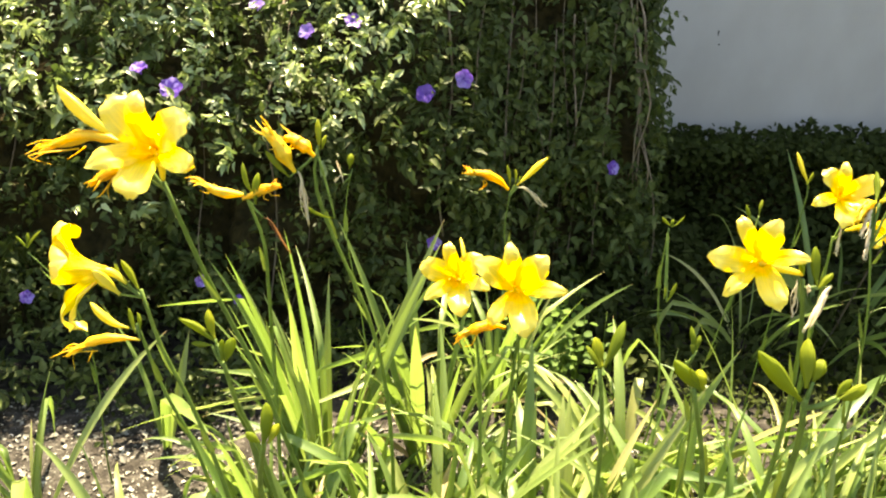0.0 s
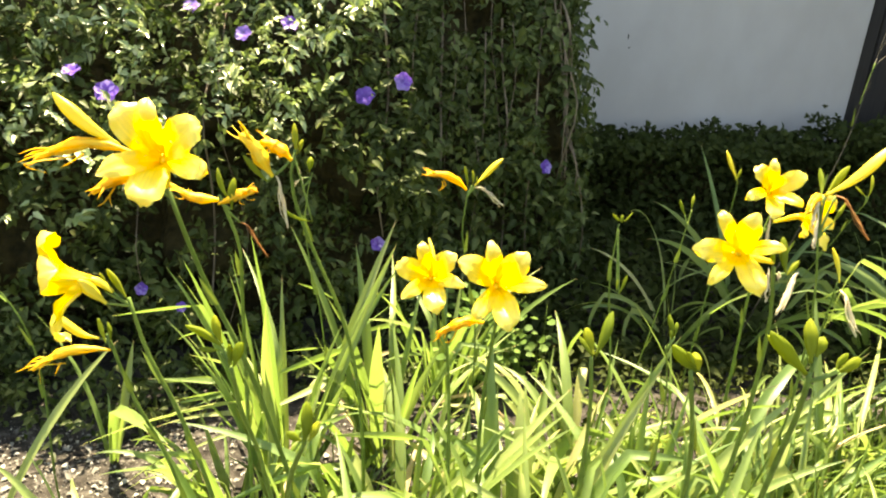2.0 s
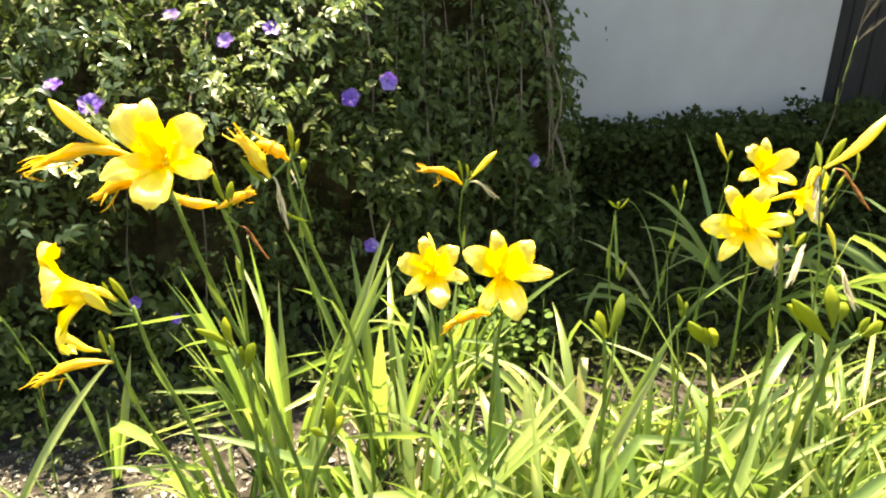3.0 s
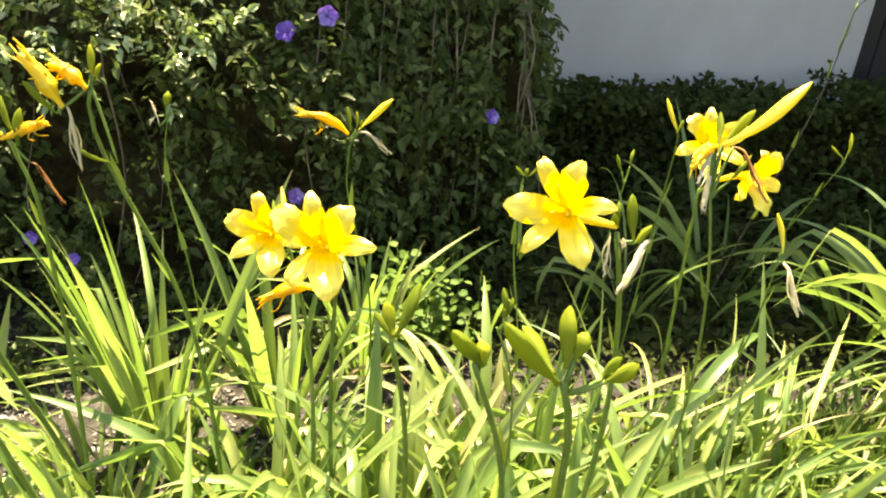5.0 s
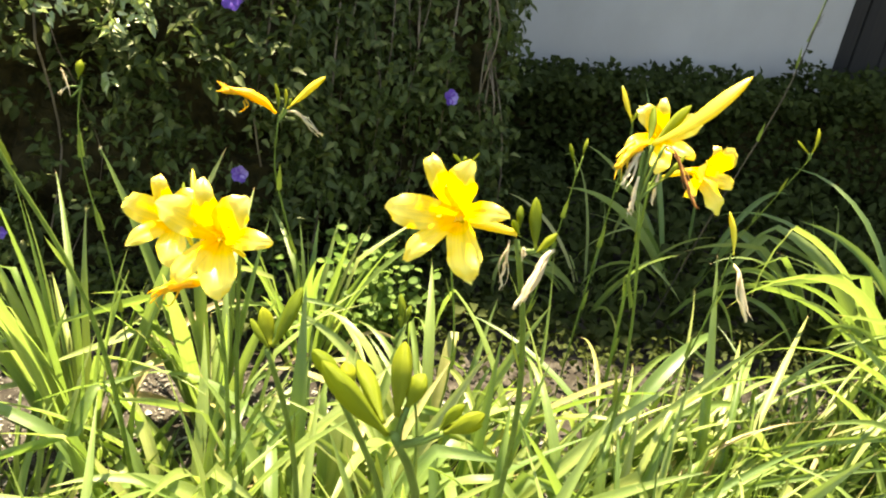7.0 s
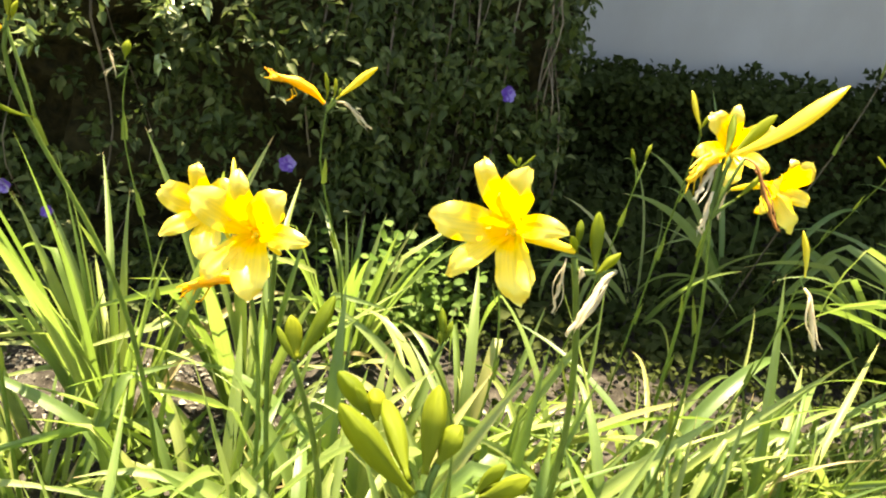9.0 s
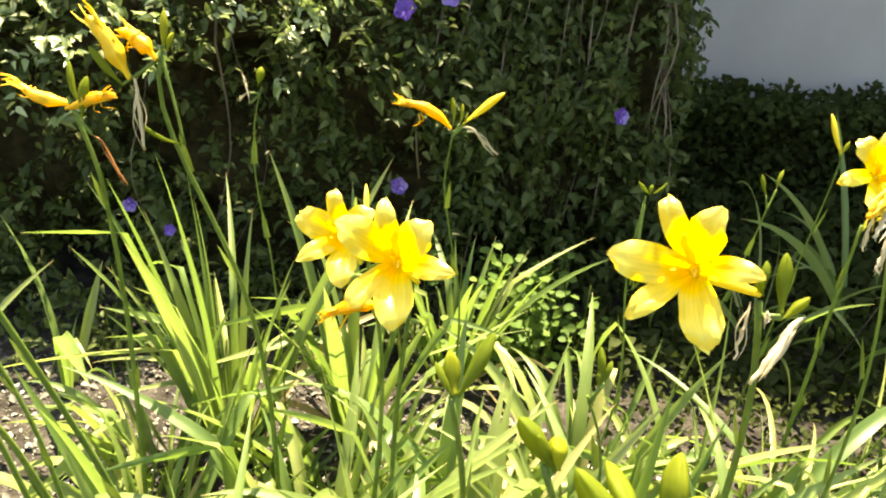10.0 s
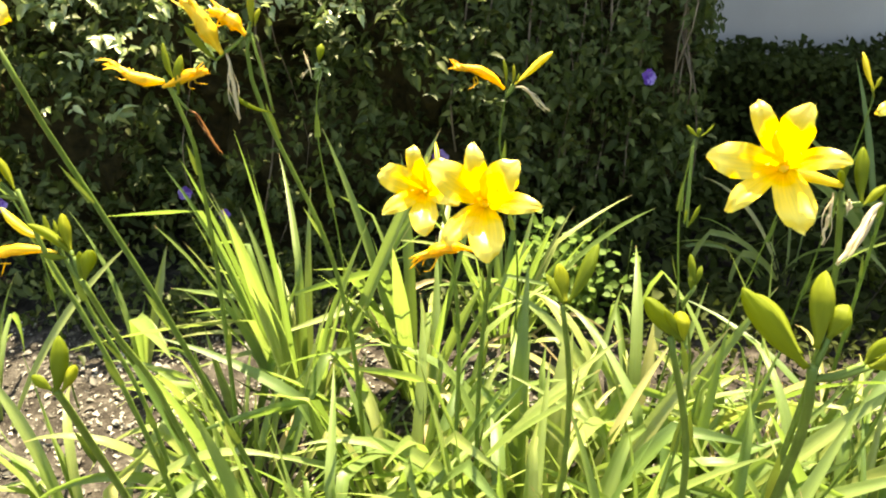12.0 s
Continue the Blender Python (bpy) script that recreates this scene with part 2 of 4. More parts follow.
def scatter_leaves(name, centres, along, normals, sizes, material, fold=0.18, wide=0.55, blunt=0.36):
    """One mesh of many small folded leaves: a leaf at each centre, pointing along, facing its normal."""
    n = len(centres)
    a = along / (np.linalg.norm(along, axis=1)[:, None] + 1e-9)
    nn = normals - (normals * a).sum(1)[:, None] * a
    nn /= np.linalg.norm(nn, axis=1)[:, None] + 1e-9
    b = np.cross(nn, a)
    s = sizes[:, None]
    ring = [(0.0, 0.0, 0.0), (0.30, 0.5, 1.0), (0.62 + 0.8 * (blunt - 0.36), blunt, 0.7), (1.0, 0.0, -0.5), (0.62 + 0.8 * (blunt - 0.36), -blunt, 0.7), (0.30, -0.5, 1.0), (0.34, 0.0, 0.0), (0.66, 0.0, -0.1)]
    pts = np.stack([centres + s * (x * a + y * wide * 2 * 0.5 * b + z * fold * nn) for x, y, z in ring], 1)
    quads = [(0, 6, 1), (1, 6, 7, 2), (2, 7, 3), (0, 5, 6), (5, 4, 7, 6), (4, 3, 7)]
    faces = [tuple(8 * i + k for k in q) for i in range(n) for q in quads]
    return mesh_of(name, pts.reshape(-1, 3), faces, material)

# ---- the large structure ----


def ground_sheet():
    xs = np.unique(np.r_[np.linspace(-60, -3, 12), np.linspace(-3, 3.5, 90), np.linspace(3.5, 60, 12)])
    ys = np.unique(np.r_[np.linspace(-60, 0, 12), np.linspace(0, 4.5, 64), np.linspace(4.5, 60, 12)])
    verts = []
    for y in ys:
        for x in xs:
            near = -3 < x < 3.5 and 0 < y < 4.5
            z = 0.022 * noise.noise((x * 2.3, y * 2.3, 0)) + 0.012 * noise.noise((x * 9, y * 9, 3)) if near else 0.0
            verts.append((x, y, z - 0.01))
    ob = part("ground", mesh_of("ground", verts, grid_faces(len(ys), len(xs)), SOIL))
    return tagged(ob, "dry grey-brown garden soil with fine pale litter", "ground", kind="structure")


def box(name, lo, hi, material, bevel=0.0):
    bm = bmesh.new()
    bmesh.ops.create_cube(bm, size=1)
    for v in bm.verts:
        v.co = [lo[i] + (v.co[i] + 0.5) * (hi[i] - lo[i]) for i in range(3)]
    if bevel:
        bmesh.ops.bevel(bm, geom=list(bm.edges), offset=bevel, segments=2, affect="EDGES")
    me = bpy.data.meshes.new(name)
    bm.to_mesh(me)
    bm.free()
    me.materials.append(material)
    return me


ground_sheet()
WALL_Y, WALL_END, EAVE_Y, EAVE_Z = 3.8, 2.45, 3.37, 3.40
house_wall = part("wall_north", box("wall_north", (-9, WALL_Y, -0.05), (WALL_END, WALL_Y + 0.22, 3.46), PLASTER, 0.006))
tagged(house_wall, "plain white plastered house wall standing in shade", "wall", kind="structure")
for x, z, w, h in ((1.219, 0.852, 0.005, 0.026), (1.231, 0.800, 0.005, 0.010)):
    verts = [(x + w * math.cos(k) * (0.7 + 0.3 * math.sin(3 * k)), WALL_Y - 0.002, z + 0.5 * h * math.sin(k)) for k in np.linspace(0, 2 * math.pi, 9)[:-1]]
    verts += [(a, WALL_Y + 0.004, c) for a, b, c in verts]
    faces = [tuple(range(8))] + [(i, 8 + i, 8 + (i + 1) % 8, (i + 1) % 8) for i in range(8)]
    part("chip", mesh_of("chip", verts, faces, TIMBER, smooth=False), house_wall, "small dark chip in the plaster")
back_wall = part("wall_east", box("wall_east", (WALL_END + 0.002, WALL_Y + 0.16, -0.05), (9, WALL_Y + 0.3, 3.46), TIMBER, 0.004))
tagged(back_wall, "dark stained timber wall beside the white wall", "wall", kind="structure")
for i in range(26):
    x = WALL_END + 0.01 + i * 0.146
    board = part("board", box("board", (x, WALL_Y + 0.125, 0.0), (x + 0.14, WALL_Y + 0.158, 3.36), TIMBER, 0.004), back_wall)
# Added out of view to hold back sky light from the right.
sky_screen = part("unseen_screen", box("unseen_screen", (4.2, -3.0, -0.05), (4.34, WALL_Y + 0.1, 2.6), TIMBER, 0.004))
tagged(sky_screen, "added unseen screen that cuts sky light from the right", "wall", kind="structure")
# Unseen roof, its eave set where it throws the shade edge.
roof = part("roof", mesh_of("roof", [(-9.5, EAVE_Y, EAVE_Z), (9.5, EAVE_Y, EAVE_Z), (9.5, 9, EAVE_Z + 1.9), (-9.5, 9, EAVE_Z + 1.9),
                                     (-9.5, EAVE_Y, EAVE_Z + 0.08), (9.5, EAVE_Y, EAVE_Z + 0.08), (9.5, 9, EAVE_Z + 1.98), (-9.5, 9, EAVE_Z + 1.98)],
                            [(0, 3, 2, 1), (4, 5, 6, 7), (0, 1, 5, 4), (2, 3, 7, 6), (0, 4, 7, 3), (1, 2, 6, 5)], EAVES, smooth=False))
tagged(roof, "unseen board roof, added so its eave casts the shade", "roof", kind="structure")

# ---- the tall hedge with violet flowers ----


def hedge_front(x, z):
    """How far back the face of the tall hedge lies: it leans back above, its skirt comes forward below, and it recedes towards its end."""
    lump = 0.12 * noise.noise((x * 2.6, z * 3.2, 5)) + 0.07 * noise.noise((x * 7, z * 7, 9))
    f = min(1.0, max(0.0, (x + 0.9) / 0.65))
    e = min(1.0, max(0.0, (x + 0.05) / 0.55))
    foot = 1.75 + 0.20 * f * f * (3 - 2 * f) + 0.33 * e * e * (3 - 2 * e)
    rise = 0.24 + 0.60 * (z - 0.6) if z > 0.6 else 0.15 + 0.15 * z
    return foot + rise + lump


def hollow(x, z):
    """Whether the face has one of its dark hollows here."""
    return noise.noise((x * 3.1, z * 3.7, 17)) < -0.18


HEDGE_LEFT, HEDGE_RIGHT, HEDGE_TOP = -3.2, 0.69, 1.17


def tall_hedge():
    rng = np.random.default_rng(4)
    hedge = tagged(new("hedge"), "tall leafy green hedge overgrown with violet-flowered vine", "hedge")
    hedge.location = (-0.4, 2.4, 0)
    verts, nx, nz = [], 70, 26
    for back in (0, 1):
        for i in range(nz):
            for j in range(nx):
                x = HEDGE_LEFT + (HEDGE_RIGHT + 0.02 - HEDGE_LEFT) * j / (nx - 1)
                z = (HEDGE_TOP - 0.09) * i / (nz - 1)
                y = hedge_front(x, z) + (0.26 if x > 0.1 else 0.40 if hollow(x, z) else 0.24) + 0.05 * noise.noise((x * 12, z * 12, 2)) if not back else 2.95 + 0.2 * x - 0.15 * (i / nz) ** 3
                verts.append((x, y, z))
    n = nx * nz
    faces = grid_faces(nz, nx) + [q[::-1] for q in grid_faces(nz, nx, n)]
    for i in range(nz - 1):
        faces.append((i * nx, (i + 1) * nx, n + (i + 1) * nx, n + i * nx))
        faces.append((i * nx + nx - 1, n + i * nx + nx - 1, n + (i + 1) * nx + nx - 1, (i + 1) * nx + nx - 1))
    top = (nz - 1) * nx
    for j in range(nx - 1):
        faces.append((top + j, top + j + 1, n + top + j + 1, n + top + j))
    # dark sheet behind the sprigs, coloured as the shade in their gaps
    core = part("shade_core", mesh_of("shade_core", verts, faces, SHADE_CORE), hedge, "dark sheet in place of the shaded hedge depth")
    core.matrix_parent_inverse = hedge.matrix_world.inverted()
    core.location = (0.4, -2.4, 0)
    # sprigs: a short twig with a few leaves set alternately along it; the face has dark gaps between them
    c, along, normal, size = [], [], [], []

    def sprig(x, y, z, way, leaves, long, leaf):
        way = way / np.linalg.norm(way)
        side = np.cross(way, rng.normal(0, 1, 3))
        side /= np.linalg.norm(side) + 1e-9
        for k in range(leaves):
            f = (k + 0.4) / leaves
            c.append(np.array((x, y, z)) + way * (f * long))
            along.append(way * 0.6 + side * (1 if k % 2 else -1) * 0.9 + rng.normal(0, 0.25, 3) + (0, 0, -0.25))
            normal.append(np.array((0, -0.35, 0.75)) + rng.normal(0, 0.45, 3))
            size.append(leaf * rng.uniform(0.65, 1.25) * (0.7 if k == leaves - 1 else 1.0))

    for k in range(4300):
        x = rng.uniform(-1.75, 0.12) if k < 3300 else rng.uniform(HEDGE_LEFT, -1.6)
        z = rng.uniform(0.03, HEDGE_TOP)
        dense = 0.62 + 0.9 * noise.noise((x * 5.5, z * 6.0, 31)) + (0.25 if z > 0.62 else 0.0)
        if rng.random() > dense:
            continue
        y = hedge_front(x, z) + rng.uniform(-0.07, 0.16) + (0.17 if hollow(x, z) else 0.0)
        sprig(x, y, z, rng.normal(0, 0.6, 3) + (0, -0.5, -0.1 if z < 0.6 else 0.35), int(rng.integers(4, 9)), rng.uniform(0.05, 0.11), rng.uniform(0.026, 0.044))
    # the low skirt of the hedge, over the shaded soil
    for k in range(620):
        x = rng.uniform(-1.8, 0.1)
        y = hedge_front(x, 0.0) - rng.uniform(-0.05, 0.24)
        sprig(x, y, rng.uniform(0.0, 0.09), rng.normal(0, 0.7, 3) + (0, -0.4, 0.4), int(rng.integers(3, 7)), rng.uniform(0.04, 0.09), rng.uniform(0.024, 0.040))
    # hanging strands of larger leaves on the shaded end
    for k in range(170):
        x0 = rng.uniform(0.06, HEDGE_RIGHT) if k < 150 else HEDGE_RIGHT + rng.normal(0.0, 0.02)
        deep = rng.uniform(-0.06, 0.19)
        for z in np.arange(rng.uniform(0.03, 0.4), HEDGE_TOP, 0.052):
            if rng.random() > 0.62 + 0.9 * noise.noise((x0 * 6, z * 4.5, 50)):
                continue
            x = x0 + 0.035 * math.sin(z * 7 + k) + rng.normal(0, 0.012) + (0.02 * math.sin(z * 14) if k >= 150 else 0.0)
            y = hedge_front(x, z) + deep + rng.uniform(-0.03, 0.03) + (rng.uniform(0, 0.3) if k >= 150 else 0.0)
            sprig(x, y, z, rng.normal(0, 0.5, 3) + (0, -0.3, -0.7), int(rng.integers(2, 5)), rng.uniform(0.03, 0.07), rng.uniform(0.030, 0.052))
    c, along, normal, size = np.array(c), np.array(along), np.array(normal), np.array(size)
    leaves = part("foliage", scatter_leaves("foliage", c - (-0.4, 2.4, 0), along, normal, size, HEDGE, wide=0.50), hedge, "small pointed green leaves in loose sprigs")
    leaves["kind"] = "stuff"
    # sprays that stand out from the upper face, paled to carry sunlight in their colour
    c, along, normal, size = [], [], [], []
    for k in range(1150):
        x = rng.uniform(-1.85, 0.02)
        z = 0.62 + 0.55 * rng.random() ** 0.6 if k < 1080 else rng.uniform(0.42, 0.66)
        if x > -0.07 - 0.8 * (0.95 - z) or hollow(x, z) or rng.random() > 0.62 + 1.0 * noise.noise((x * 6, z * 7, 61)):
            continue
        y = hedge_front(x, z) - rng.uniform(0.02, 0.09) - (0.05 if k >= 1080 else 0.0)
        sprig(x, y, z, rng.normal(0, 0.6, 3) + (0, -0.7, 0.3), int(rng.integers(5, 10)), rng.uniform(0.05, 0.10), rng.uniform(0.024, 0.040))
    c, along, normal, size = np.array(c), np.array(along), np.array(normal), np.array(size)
    lit_leaves = part("young_foliage", scatter_leaves("young_foliage", c - (-0.4, 2.4, 0), along, normal, size, LIT_LEAF, wide=0.46), hedge, "pale leaves with sunlight put into their colour")
    lit_leaves["kind"] = "stuff"
    # hanging woody stems and vines on the face
    for i in range(24):
        x0 = rng.uniform(-1.5, 0.62) if i < 12 else rng.uniform(0.0, 0.66)
        top, low = rng.uniform(0.9, 1.2), rng.uniform(0.05, 0.6)
        pts, xx = [], x0
        for s in np.linspace(0, 1, 6):
            z0 = top + (low - top) * s
            xx += rng.normal(0, 0.016)
            pts.append((xx + 0.4, hedge_front(xx, z0) - (0.08 if xx > 0.1 else 0.03) + (0.08 if xx > 0.1 else 0.0) + rng.uniform(-0.04, 0.14) - 2.4, z0))
        r = rng.uniform(0.0012, 0.0042)
        part("vine_stem", tube_mesh("vine_stem", tube(pts, (r, r * 0.7), 14, 5), TWIG), hedge, "thin dry hanging vine stem")
    return hedge


tall_hedge()


def violet_flower_mesh():
    """One of five rounded petals of a violet vine flower."""
    verts, uvs = [], []
    for i in range(5):
        s = i / 4
        for j in range(4):
            u = j / 3 * 2 - 1
            w = 0.017 * math.sin(math.pi * min(1, 0.12 + s * 0.82)) ** 0.7
            verts.append((s * 0.030, u * w, 0.004 + 0.014 * s - 0.010 * s * s + 0.004 * u * u + 0.002 * math.sin(5 * u + 7 * s)))
            uvs.append((j / 3, s))
    return mesh_of("petal", verts, grid_faces(5, 4), VIOLET, uvs)


VIOLET_PETAL = violet_flower_mesh()
VIOLET_EYE = tube_mesh("throat", tube([(0, 0, -0.022), (0, 0, -0.008), (0, 0, 0.006)], (0.002, 0.004, 0.0075), 6, 8), VIOLET)


def violet_flower(x, y, z, size, tilt, turn):
    ob = tagged(new("vine_flower"), "violet five-petalled vine flower on the hedge", "flower", "violet flowers on the hedge")
    ob.matrix_world = pose(x, y, z, 90 + tilt, 0, turn) @ Matrix.Diagonal((size, size, size, 1))
    for k in range(5):
        p = part("petal", VIOLET_PETAL, ob)
        p.rotation_euler = (0, 0, radians(72 * k + 11))
    part("throat", VIOLET_EYE, ob)
    return ob


for x, z, size, tilt, turn in ((-0.074, 0.787, 1.15, -10, -15), (0.027, 0.836, 1.1, 5, 20), (0.492, 0.586, 0.9, 0, 30), (-0.72, 0.803, 1.2, -20, 5),
                               (-0.80, 0.85, 0.9, -40, -10), (-0.297, 0.961, 1.1, -30, 15), (-0.415, 0.935, 1.0, -15, -25), (-0.55, 1.0, 0.9, -35, 0),
                               (-0.026, 0.407, 0.85, 10, 0), (-1.155, 0.785, 1.3, -15, -20), (-1.08, 0.27, 0.75, 5, 10), (-0.65, 0.304, 0.7, 5, 25), (-0.545, 0.26, 0.6, -10, 0)):
    y = 2.23 if z > 0.78 and -0.1 < x < 0.1 else hedge_front(x, z) - (0.20 if x > 0.1 else 0.10)
    violet_flower(x, y, z, size * 0.84, tilt - 22, turn)

# ---- the low shrubs along the house wall ----


def low_shrub(x0, x1, y0, y1, top0, top1, seed):
    rng = np.random.default_rng(seed)
    ob = tagged(new("shrub"), "low dark green leafy shrub along the white wall", "shrub", "low shrubs by the wall")
    ob.location = ((x0 + x1) / 2, (y0 + y1) / 2, 0)
    o = np.array(ob.location)

    def height(x, y):
        f = (x - x0) / (x1 - x0)
        return top0 + (top1 - top0) * f + 0.045 * noise.noise((x * 5, y * 3, seed)) + 0.035 * noise.noise((x * 13, y * 8, 2))
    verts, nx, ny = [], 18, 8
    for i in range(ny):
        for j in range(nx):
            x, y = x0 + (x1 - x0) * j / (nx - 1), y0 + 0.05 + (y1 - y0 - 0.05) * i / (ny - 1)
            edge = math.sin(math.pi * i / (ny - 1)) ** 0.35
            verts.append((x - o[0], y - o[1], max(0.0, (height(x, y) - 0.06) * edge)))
    # dark sheet under the leaves, shade put into its colour
    part("shade_core", mesh_of("shade_core", verts, grid_faces(ny, nx), SHADE_CORE), ob)
    n = 2800
    x, y = rng.uniform(x0 - 0.04, x1 + 0.04, n), rng.uniform(y0, y1, n)
    h = np.array([height(a, b) for a, b in zip(x, y)])
    front = rng.random(n) < 0.55
    z = np.where(front, h * rng.uniform(0.05, 1.0, n), h - rng.uniform(-0.03, 0.08, n))
    y = np.where(front, y0 - 0.02 + rng.uniform(-0.03, 0.08, n) + 0.1 * (z / h) ** 3, y)
    sprig = rng.random(n) < 0.22
    z = np.where(sprig, h + rng.uniform(-0.03, 0.055, n) * (0.5 + 0.5 * np.sin(x * 31 + seed)) ** 2, z)
    c = np.stack([x, y, z], 1) - o
    along = rng.normal(0, 0.6, (n, 3)) + (0, -0.3, 0.1)
    normal = rng.normal(0, 0.5, (n, 3)) + (0, -0.4, 0.8)
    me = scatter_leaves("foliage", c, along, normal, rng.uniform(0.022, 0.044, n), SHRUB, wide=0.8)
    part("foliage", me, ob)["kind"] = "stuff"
    return ob


low_shrub(0.55, 1.12, 3.30, 3.72, 0.37, 0.38, 3)
low_shrub(1.10, 1.66, 3.26, 3.70, 0.40, 0.43, 5)
low_shrub(1.62, 2.20, 3.20, 3.66, 0.42, 0.46, 7)
low_shrub(2.14, 2.75, 3.12, 3.60, 0.53, 0.52, 9)
low_shrub(2.70, 3.40, 3.10, 3.60, 0.50, 0.46, 11)

# ---- daylily parts ----


def strap_mesh(seed, upright):
    """One strap-shaped leaf that rises from its foot at the origin and arches towards +x, keeled along its middle."""
    rng = np.random.default_rng(seed)
    n, length, width = 14, rng.uniform(0.50, 0.74), rng.uniform(0.023, 0.036)
    first, bend, power = rng.uniform(3, 14), rng.uniform(3, 20) if upright == 2 else rng.uniform(8, 45) if upright else rng.uniform(45, 135), rng.uniform(1.3, 2.4)
    kink = rng.uniform(0.45, 0.85) if rng.random() < (0.22 if upright else 0.5) else 2
    fold = rng.uniform(30, 80)
    if upright == 3:        # long narrow leaves that lean from the foot and sweep over
        length, width, first, bend, power, kink = rng.uniform(0.60, 0.78), rng.uniform(0.010, 0.016), rng.uniform(16, 40), rng.uniform(55, 105), rng.uniform(0.9, 1.4), 2
    sway, twist, turn0 = rng.normal(0, 0.10), rng.normal(0, 0.9), rng.normal(0, 0.55)
    x = z = 0.0
    verts, uvs = [], []
    for i in range(n):
        s = i / (n - 1)
        a = radians(min(172, first + bend * s**power + (fold if s > kink else 0)))
        if i:
            x, z = x + math.sin(a) * length / (n - 1), z + math.cos(a) * length / (n - 1)
        w = width * (0.6 + 0.4 * min(1, s * 3)) * min(1.0, ((1 - s) * 2.7) ** 0.85) + 0.0004
        keel = 0.34 * w * (1 - 0.7 * s)
        c, q = math.cos(turn0 + twist * s), math.sin(turn0 + twist * s)
        up = Vector((-math.cos(a), 0, math.sin(a)))
        side = Vector((0, 1, 0)) * c + up * q
        lift = up * c - Vector((0, 1, 0)) * q
        mid = Vector((x, sway * s * s * length, z))
        for u in (-1, -0.5, 0, 0.5, 1):
            verts.append(mid + side * (u * w * 0.5) + lift * (keel * (abs(u) ** 0.8 - 0.5)))
            uvs.append((u * 0.5 + 0.5, s))
    return mesh_of("leaf", verts, grid_faces(n, 5), STRAP, uvs)


UPRIGHT = [strap_mesh(100 + k, True) for k in range(14)]
STRAIGHT = [strap_mesh(300 + k, 2) for k in range(12)]
ARCHING = [strap_mesh(200 + k, False) for k in range(26)]
SWEEPING = [strap_mesh(400 + k, 3) for k in range(20)]
DEAD = []
for me in ARCHING[:6]:
    me = me.copy()
    me.materials[0] = STRAW
    DEAD.append(me)


def clump(x, y, n, size, lean=0.0, lean_by=0.0, seed=0, spread=0.05, flat=0.0, erect=0.3, broad=1.0):
    """A daylily clump: n strap leaves round one foot; lean: the azimuth to which more of them arch; erect: the share of straight leaves."""
    rng = random.Random(seed + 1000)
    note = "clump of upright pale green strap leaves in dry soil" if erect > 0.6 else "clump of light green arching strap leaves in dry soil"
    ob = tagged(new("daylily_clump"), note, "plant", "daylily clumps in the bed")
    ob.location = (x, y, 0)
    for k in range(int(n * (1.6 if broad > 0.6 else 2.3))):
        az = rng.uniform(0, 360)
        if rng.random() < lean_by:
            az = lean + rng.gauss(0, 35)
        dead = rng.random() < 0.05
        leaf = part("leaf", rng.choice(DEAD if dead else SWEEPING if erect < 0 else STRAIGHT if erect > 1 and rng.random() < 0.35 else UPRIGHT if rng.random() < erect else ARCHING), ob)
        s = size * rng.uniform(0.62, 1.1) * (0.8 if dead else 1) * (1 if k < n else 0.78)
        wide = (rng.uniform(0.85, 1.2) if k < n else rng.uniform(0.55, 0.9)) * broad / max(0.8, size)
        r = spread * rng.random() ** 0.5
        leaf.matrix_basis = (pose(r * math.cos(radians(az)), r * math.sin(radians(az)), -0.012, 0, 0, az)
                             @ pose(0, 0, 0, rng.gauss(0, 4), (flat + 18 if dead else flat) + abs(rng.gauss(0, 6)), 0)
                             @ Matrix.Diagonal((s, s * wide, s, 1)))
    return ob


def tepal_mesh(name, length, width, ruffle, material, first=14.0, last=80.0, hook=40.0, seed=0, bend_at=0.80):
    """One tepal of a trumpet flower: it leaves the axis (+z) and flares out along +x, keeled, with a ruffled rim."""
    rng = np.random.default_rng(seed)
    n, m = 19, 9
    r, h = 0.005, 0.0
    verts, uvs = [], []
    ph = rng.uniform(0, 6)
    for i in range(n):
        s = i / (n - 1)
        t, q = min(1.0, max(0.0, (s - 0.15) / 0.4)), max(0.0, (s - bend_at) / (1 - bend_at))
        a = radians(first + 10 * s + (last - first) * t * t * (3 - 2 * t) + hook * q * q * (3 - 2 * q))
        if i:
            r, h = r + math.sin(a) * length / (n - 1), h + math.cos(a) * length / (n - 1)
        w = width * (0.15 + 0.85 * math.sin(math.pi * min(1.0, 0.985 * s**1.35)) ** 0.85) * (1.0 if s < 0.97 else 0.6)
        for j in range(m):
            u = j / (m - 1) * 2 - 1
            curl = w * 0.30 * u * u * (1 - 1.1 * s) - 0.20 * w * u * u * s
            rim = ruffle * abs(u) ** 3 * math.sin(19 * s + ph + (2 if u > 0 else 0)) * s
            groove = -0.0022 * math.exp(-(u / 0.18) ** 2)
            off = curl + rim + groove
            verts.append((r - math.cos(a) * off, u * w * 0.5, h + math.sin(a) * off))
            uvs.append((j / (m - 1), s))
    return mesh_of(name, verts, grid_faces(n, m), material, uvs)


PETALS = [tepal_mesh("petal", 0.114, 0.049, 0.0060, PETAL, last=35 + 4 * k, hook=44 + 20 * k, seed=k, bend_at=0.68 + 0.04 * k) for k in range(4)]
SEPALS = [tepal_mesh("sepal", 0.112, 0.031, 0.0036, PETAL, last=38 + 4 * k, hook=55 + 24 * k, seed=10 + k, bend_at=0.66 + 0.05 * k) for k in range(4)]

